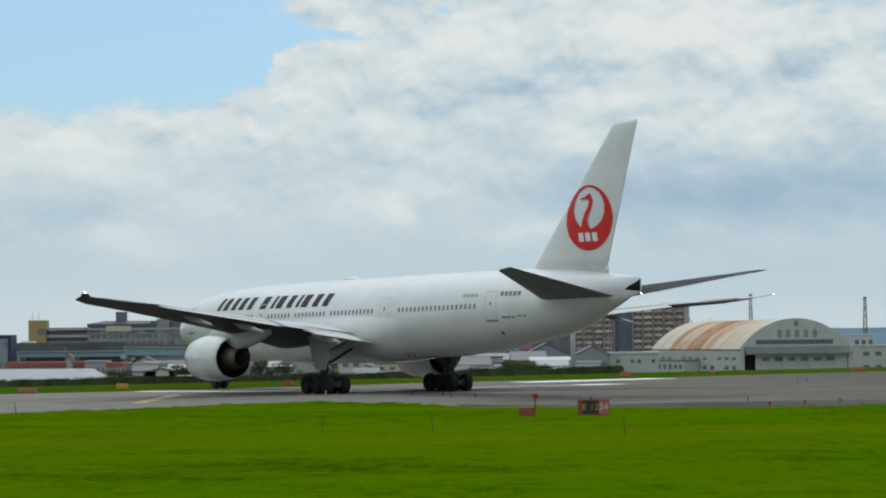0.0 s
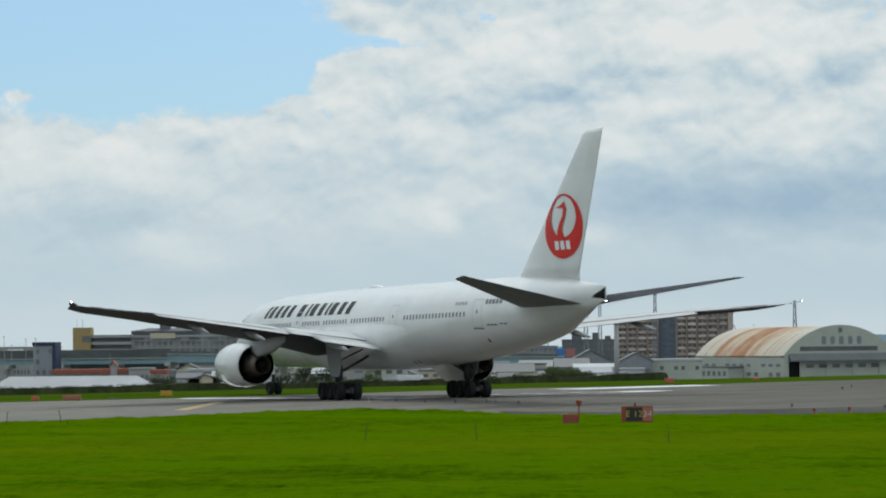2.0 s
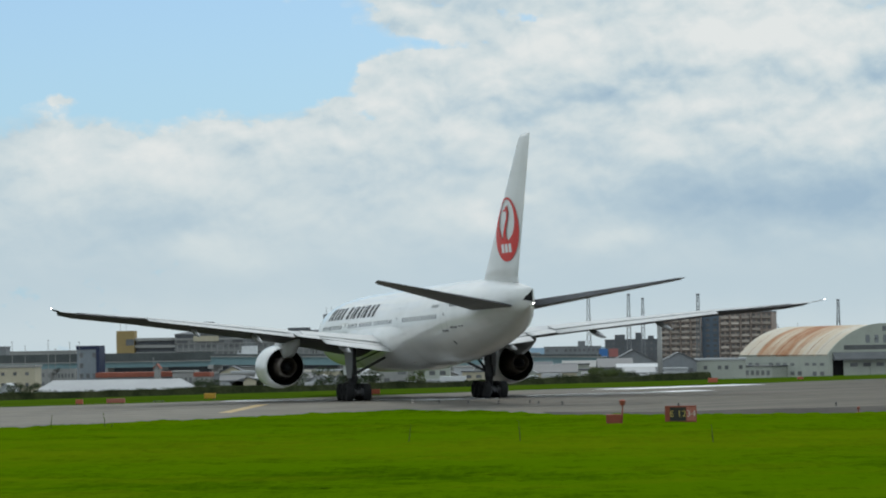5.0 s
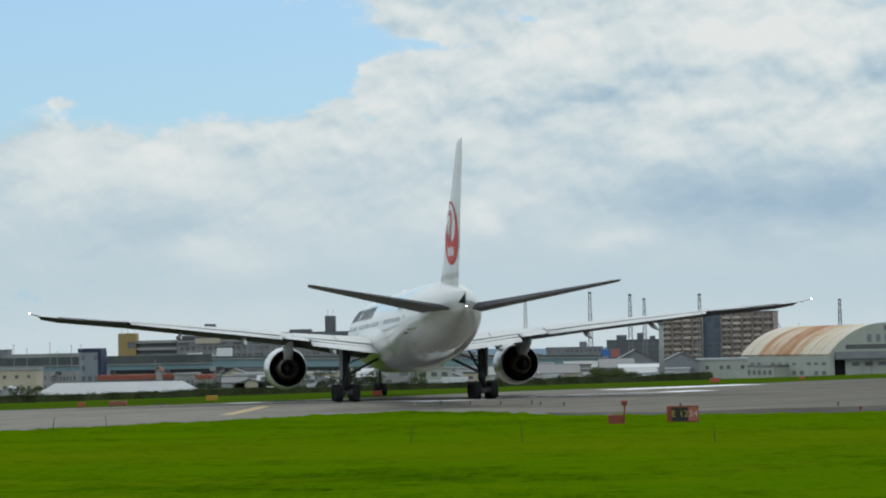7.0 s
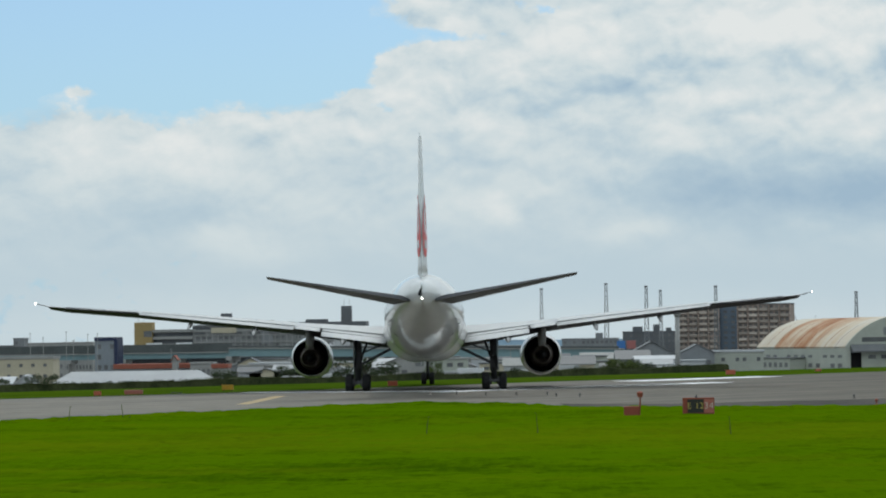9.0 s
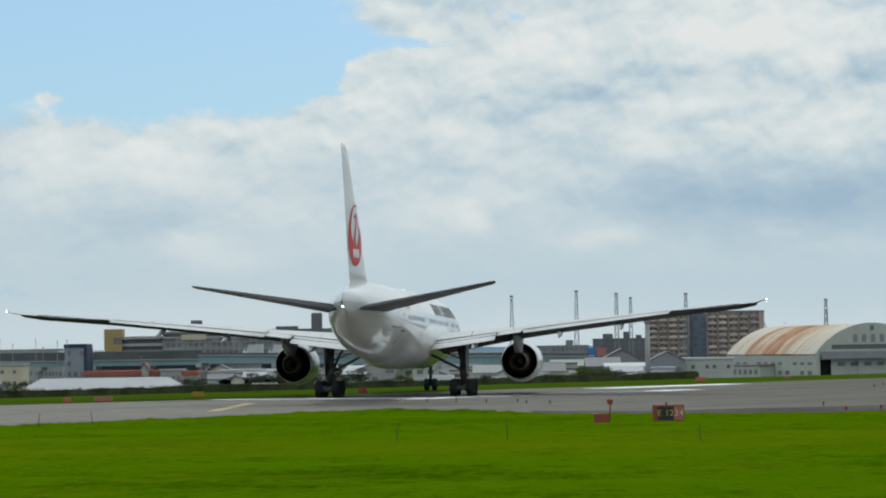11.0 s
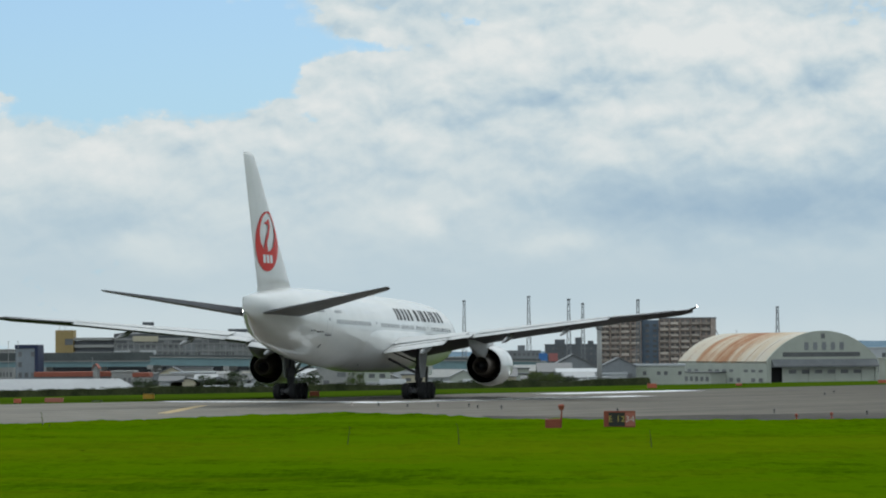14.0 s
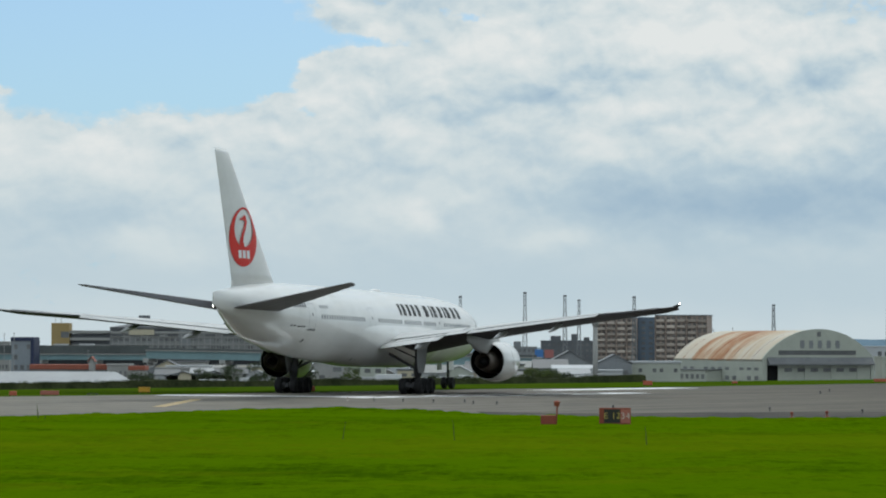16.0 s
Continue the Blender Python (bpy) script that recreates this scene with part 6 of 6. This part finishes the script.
def junction_box():
    t = thing("control_box", (4.25, 138.6, 0), "orange-red control box with a lamp on a short post", "control box", rz=-2)
    bm = bmesh.new()
    box(bm, -0.42, 0.36, 0, 0.5, 0, 0.46, 0.02)
    part("box", bm, M_ORANGE, t)
    bm = bmesh.new()
    rod(bm, (0.38, 0.2, 0), (0.44, 0.2, 0.98), 0.045, 0.04, 8)
    post = part("post", bm, M_ORANGE, t)
    bm = bmesh.new()
    rod(bm, (0.42, 0.2, 0.92), (0.42, 0.2, 1.16), 0.12, 0.17, 12)
    rod(bm, (0.42, 0.2, 1.16), (0.42, 0.2, 1.22), 0.17, 0.08, 12)
    part("lamp", bm, M_ORANGE, t, "round lamp head")


def edge_light(x, y, material, label, s=1.0, group="runway edge lights"):
    t = thing("edge_light", (x, y, 0.02), label, "runway light", group)
    bm = bmesh.new()
    rod(bm, (0, 0, -0.02), (0, 0, 0.05 * s), 0.20 * s, 0.17 * s, 14)
    part("base", bm, material, t)
    bm = bmesh.new()
    rod(bm, (0, 0, 0.05 * s), (0, 0, 0.26 * s), 0.05 * s, 0.05 * s, 8)
    part("stem", bm, material, t)
    bm = bmesh.new()
    lathe(bm, [(0.22 * s, 0.03), (0.24 * s, 0.11 * s), (0.34 * s, 0.12 * s), (0.42 * s, 0.07 * s), (0.44 * s, 0.01)], (0, 0, 0), "z", 12)
    part("lamp", bm, material, t, smooth=True)


def panel_box(x, y, w, h, material, label):
    t = thing("marker_panel", (x, y, 0.0), label, "marker", rz=0)
    bm = bmesh.new()
    box(bm, -w / 2, w / 2, 0, 0.35, 0.08, h, 0.02)
    part("panel", bm, material, t)
    for e in (-1, 1):
        bm = bmesh.new()
        box(bm, e * w * 0.35 - 0.05, e * w * 0.35 + 0.05, 0.1, 0.25, -0.05, 0.10)
        part("foot", bm, M_STRUT, t)


def stalk(x, y, h, seed):
    rng = random.Random(seed)
    t = thing("weed", (x, y, 0), "thin dark weed stalk in the grass", "weed", "tall weeds")
    bm = bmesh.new()
    lean = rng.uniform(-0.12, 0.12)
    rod(bm, (0, 0, 0), (lean * 0.4, 0, h * 0.5), 0.025, 0.020, 6)
    rod(bm, (lean * 0.4, 0, h * 0.5), (lean, 0, h), 0.020, 0.008, 6)
    part("stem", bm, M_STALK, t)
    bm = bmesh.new()
    for k in range(6):
        z = h * rng.uniform(0.2, 1.0)
        a = rng.random() * math.tau
        c = Vector((lean * z / h, 0, z))
        d = Vector((math.cos(a), math.sin(a) * 0.6, 0.5)) * rng.uniform(0.04, 0.09)
        e = Vector((0, 0, 0.018))
        quad(bm, c, c + d * 0.5 + e, c + d, c + d * 0.5 - e)
    part("leaves", bm, M_STALK, t)


def clumps():
    """Low soft clumps over the nearer grass, taller along the pavement's edge."""
    rng = random.Random(11)
    edge_x, edge_y = [p[0] for p in NEAR_EDGE], [p[1] for p in NEAR_EDGE]
    verts, faces = [], []

    def clump(x, y, w, d, h):
        k = len(verts)
        lift = rng.uniform(0.75, 1.25)
        for ring, up in ((1.0, -0.012), (0.62, 0.55 * h), (0.25, 0.93 * h)):
            for i in range(7):
                a = i * math.tau / 7 + ring
                r = ring * rng.uniform(0.75, 1.2)
                verts.append((x + r * w * math.cos(a), y + r * d * math.sin(a), up * (lift if ring < 1 else 1)))
        verts.append((x, y, h * lift))
        for j in (0, 7):
            for i in range(7):
                faces.append((k + j + i, k + j + (i + 1) % 7, k + j + 7 + (i + 1) % 7, k + j + 7 + i))
        for i in range(7):
            faces.append((k + 14 + i, k + 14 + (i + 1) % 7, k + 21))
    for _ in range(16000):
        y = 62 + 112 * rng.random() ** 1.1
        x = rng.uniform(-0.225, 0.205) * y
        if y > float(np.interp(x, edge_x, edge_y)) - 0.6 or rng.random() > 0.45 + 0.9 * noise.noise((x * 0.09, y * 0.05, 7)):
            continue
        w = rng.uniform(0.25, 0.85)
        clump(x, y, w, w * rng.uniform(0.6, 1.0), w * rng.uniform(0.05, 0.11))
    for _ in range(2600):
        x = rng.uniform(-45, 45)
        w = rng.uniform(0.2, 0.8)
        y = float(np.interp(x, edge_x, edge_y)) - abs(rng.gauss(0, 0.8)) + 0.1 + 0.35 * noise.noise((x * 0.4, 3, 1))
        clump(x, y, w, w * 0.7, w * rng.uniform(0.10, 0.22) * (0.8 + 0.8 * noise.noise((x * 0.25, 9, 2))))
    me = bpy.data.meshes.new("grass_clumps")
    me.from_pydata(verts, [], faces)
    me.materials.append(M_CLUMP)
    for p in me.polygons:
        p.use_smooth = True
    tagged(new("grass_clumps", me), "low soft clumps of bright green grass", "grass", kind="stuff")


def van(deg, dist, length, height, seed, at=None):
    """A parked box van: cab, cargo body, panes and wheels."""
    rng = random.Random(seed)
    x, y, z = bearing(deg, dist)
    if at:
        t = thing("truck", at, "white box truck driving along the elevated road", "truck", "trucks on the elevated road", rz=180)
    else:
        t = thing("van", (x, y, z), "parked pale box van behind the boundary hedge", "van", "parked vans", rz=rng.choice((0, 180)) + rng.uniform(-8, 8))
    bm = bmesh.new()
    box(bm, -length / 2, length / 2 - 1.7, -0.95, 0.95, 0.55, height, 0.06)
    part("cargo_body", bm, M_VAN, t)
    bm = bmesh.new()
    loft(bm, [[Vector((length / 2 - 1.66, e, 0.5)), Vector((length / 2, e, 0.5)), Vector((length / 2, e, 1.2)), Vector((length / 2 - 0.5, e, 2.0)), Vector((length / 2 - 1.66, e, 2.0))] for e in (-0.9, 0.9)])
    cab = part("cab", bm, M_VAN, t)
    for e in (-0.92, 0.92):
        bm = bmesh.new()
        box(bm, length / 2 - 1.4, length / 2 - 0.65, e - 0.01, e + 0.01, 1.25, 1.85)
        part("window", bm, M_GLASS, cab)
        for a in (-length / 2 + 0.9, length / 2 - 0.8):
            bm = bmesh.new()
            rod(bm, (a, e - 0.12, 0.36), (a, e + 0.02, 0.36), 0.36, 0.36, 14)
            part("wheel", bm, M_TYRE, t)
    return t


def on_road(t, deg, when):
    """Place of a truck that passes a bearing at a time, westbound along the two elevated roads."""
    d = min(1.25, deg - 0.60 * (t - when))  # no further east than the foot of the ramp
    f = (d + 13.5) / 6.78
    west = Vector(bearing(d, 960 - 10 * f)[:2]).to_3d() + Vector((0, 5, 1.0 - 0.05 * f))
    f = (d + 6.8) / 8.3
    east = Vector(bearing(d, 930 - 30 * f)[:2]).to_3d() + Vector((0, 5, 2.4 - 2.2 * f))
    f = max(0.0, min(1.0, (d + 6.95) / 0.3))
    return west.lerp(east, f)


PASSES = ((-8.87, 0.0), (-7.85, 8.0), (-7.22, 8.0), (-8.06, 15.0), (-7.52, 15.0))  # bearing, seconds
TRUCKS = [van(0, 0, 7.0, 3.5, 90 + k, at=tuple(on_road(0.0, *p))) for k, p in enumerate(PASSES)]
for k, (deg, dist) in enumerate(((-6.1, 500), (-5.75, 510), (-5.3, 505), (-4.7, 520), (-3.2, 515), (-2.7, 500), (-2.1, 510), (-1.75, 505), (-1.2, 520), (-0.5, 500), (-0.1, 505), (0.35, 515), (0.95, 500), (2.4, 520), (2.65, 515))):
    van(deg, dist, 4.6 + (k * 7 % 5) * 0.5, 2.3 + (k * 5 % 4) * 0.35, 70 + k)
taxi_sign()
junction_box()
for x, y in ((-6.7, 196), (-4.5, 192.5), (-2.3, 190.5), (-0.1, 190.5), (0.5, 185.5), (2.1, 183.5)):
    edge_light(x, y, M_STRUT, "small dark runway light on the asphalt", 0.55)
edge_light(-8.7, 197.6, M_SIGNWHITE, "low white runway light on the asphalt", 0.6)
for x, y in ((18.3, 151.5), (20.6, 154.0)):
    edge_light(x, y, M_ORANGE, "orange-red taxiway light at the pavement edge", 0.8)
for x, y in ((18.8, 167), (23.8, 162), (30, 228.5), (32.2, 239)):
    edge_light(x, y, M_STRUT, "small dark runway light on the asphalt", 0.6)
panel_box(-33.0, 213, 1.45, 0.42, M_SIGNRED, "long faded red marker panel in the grass")
panel_box(-35.5, 210.6, 0.55, 0.42, M_MARKER, "small red marker box in the grass")
panel_box(-27.1, 226.5, 0.95, 0.50, M_AMBER, "amber marker box in the grass")
panel_box(-30.1, 216.8, 0.9, 0.12, M_STRUT, "flat dark grating in the grass")
panel_box(-13.6, 234.5, 0.85, 0.50, M_MARKER, "orange marker box in the grass")
panel_box(18.4, 273, 0.95, 0.52, M_MARKER, "orange-red marker box in the grass")
panel_box(28.6, 287, 0.6, 0.30, M_MARKER, "small orange marker box in the grass")
panel_box(46.5, 302, 1.6, 0.42, M_MARKER, "long orange marker panel in the grass")
for k, (x, y, h) in enumerate(((-25.9, 144.5, 0.75), (-23.3, 146.6, 0.8), (-5.3, 116, 0.75), (-0.5, 115, 0.85), (7.4, 110.5, 0.75), (-22.7, 145, 0.2))):
    stalk(x, y, h, k)
clumps()


# ---- what moves ----
def motions():
    walk(AIRLINER, [(t, pose(x, y, 0.02, 0, 0, 90 - heading)) for t, x, y, heading, rolled in TAXI])
    for truck, p in zip(TRUCKS, PASSES):
        walk(truck, [(0.5 * k, pose(*on_road(0.5 * k, *p), 0, 0, 180)) for k in range(33)])
    for w in WHEELS:
        r = 0.55 if w.location.z < 0.6 else 0.67
        at = tuple(w.location)
        times, rolls = [row[0] for row in TAXI], [row[4] for row in TAXI]
        walk(w, [(0.25 * k, pose(*at, 0, math.degrees(float(np.interp(0.25 * k, times, rolls)) / r), 0)) for k in range(65)])


motions()
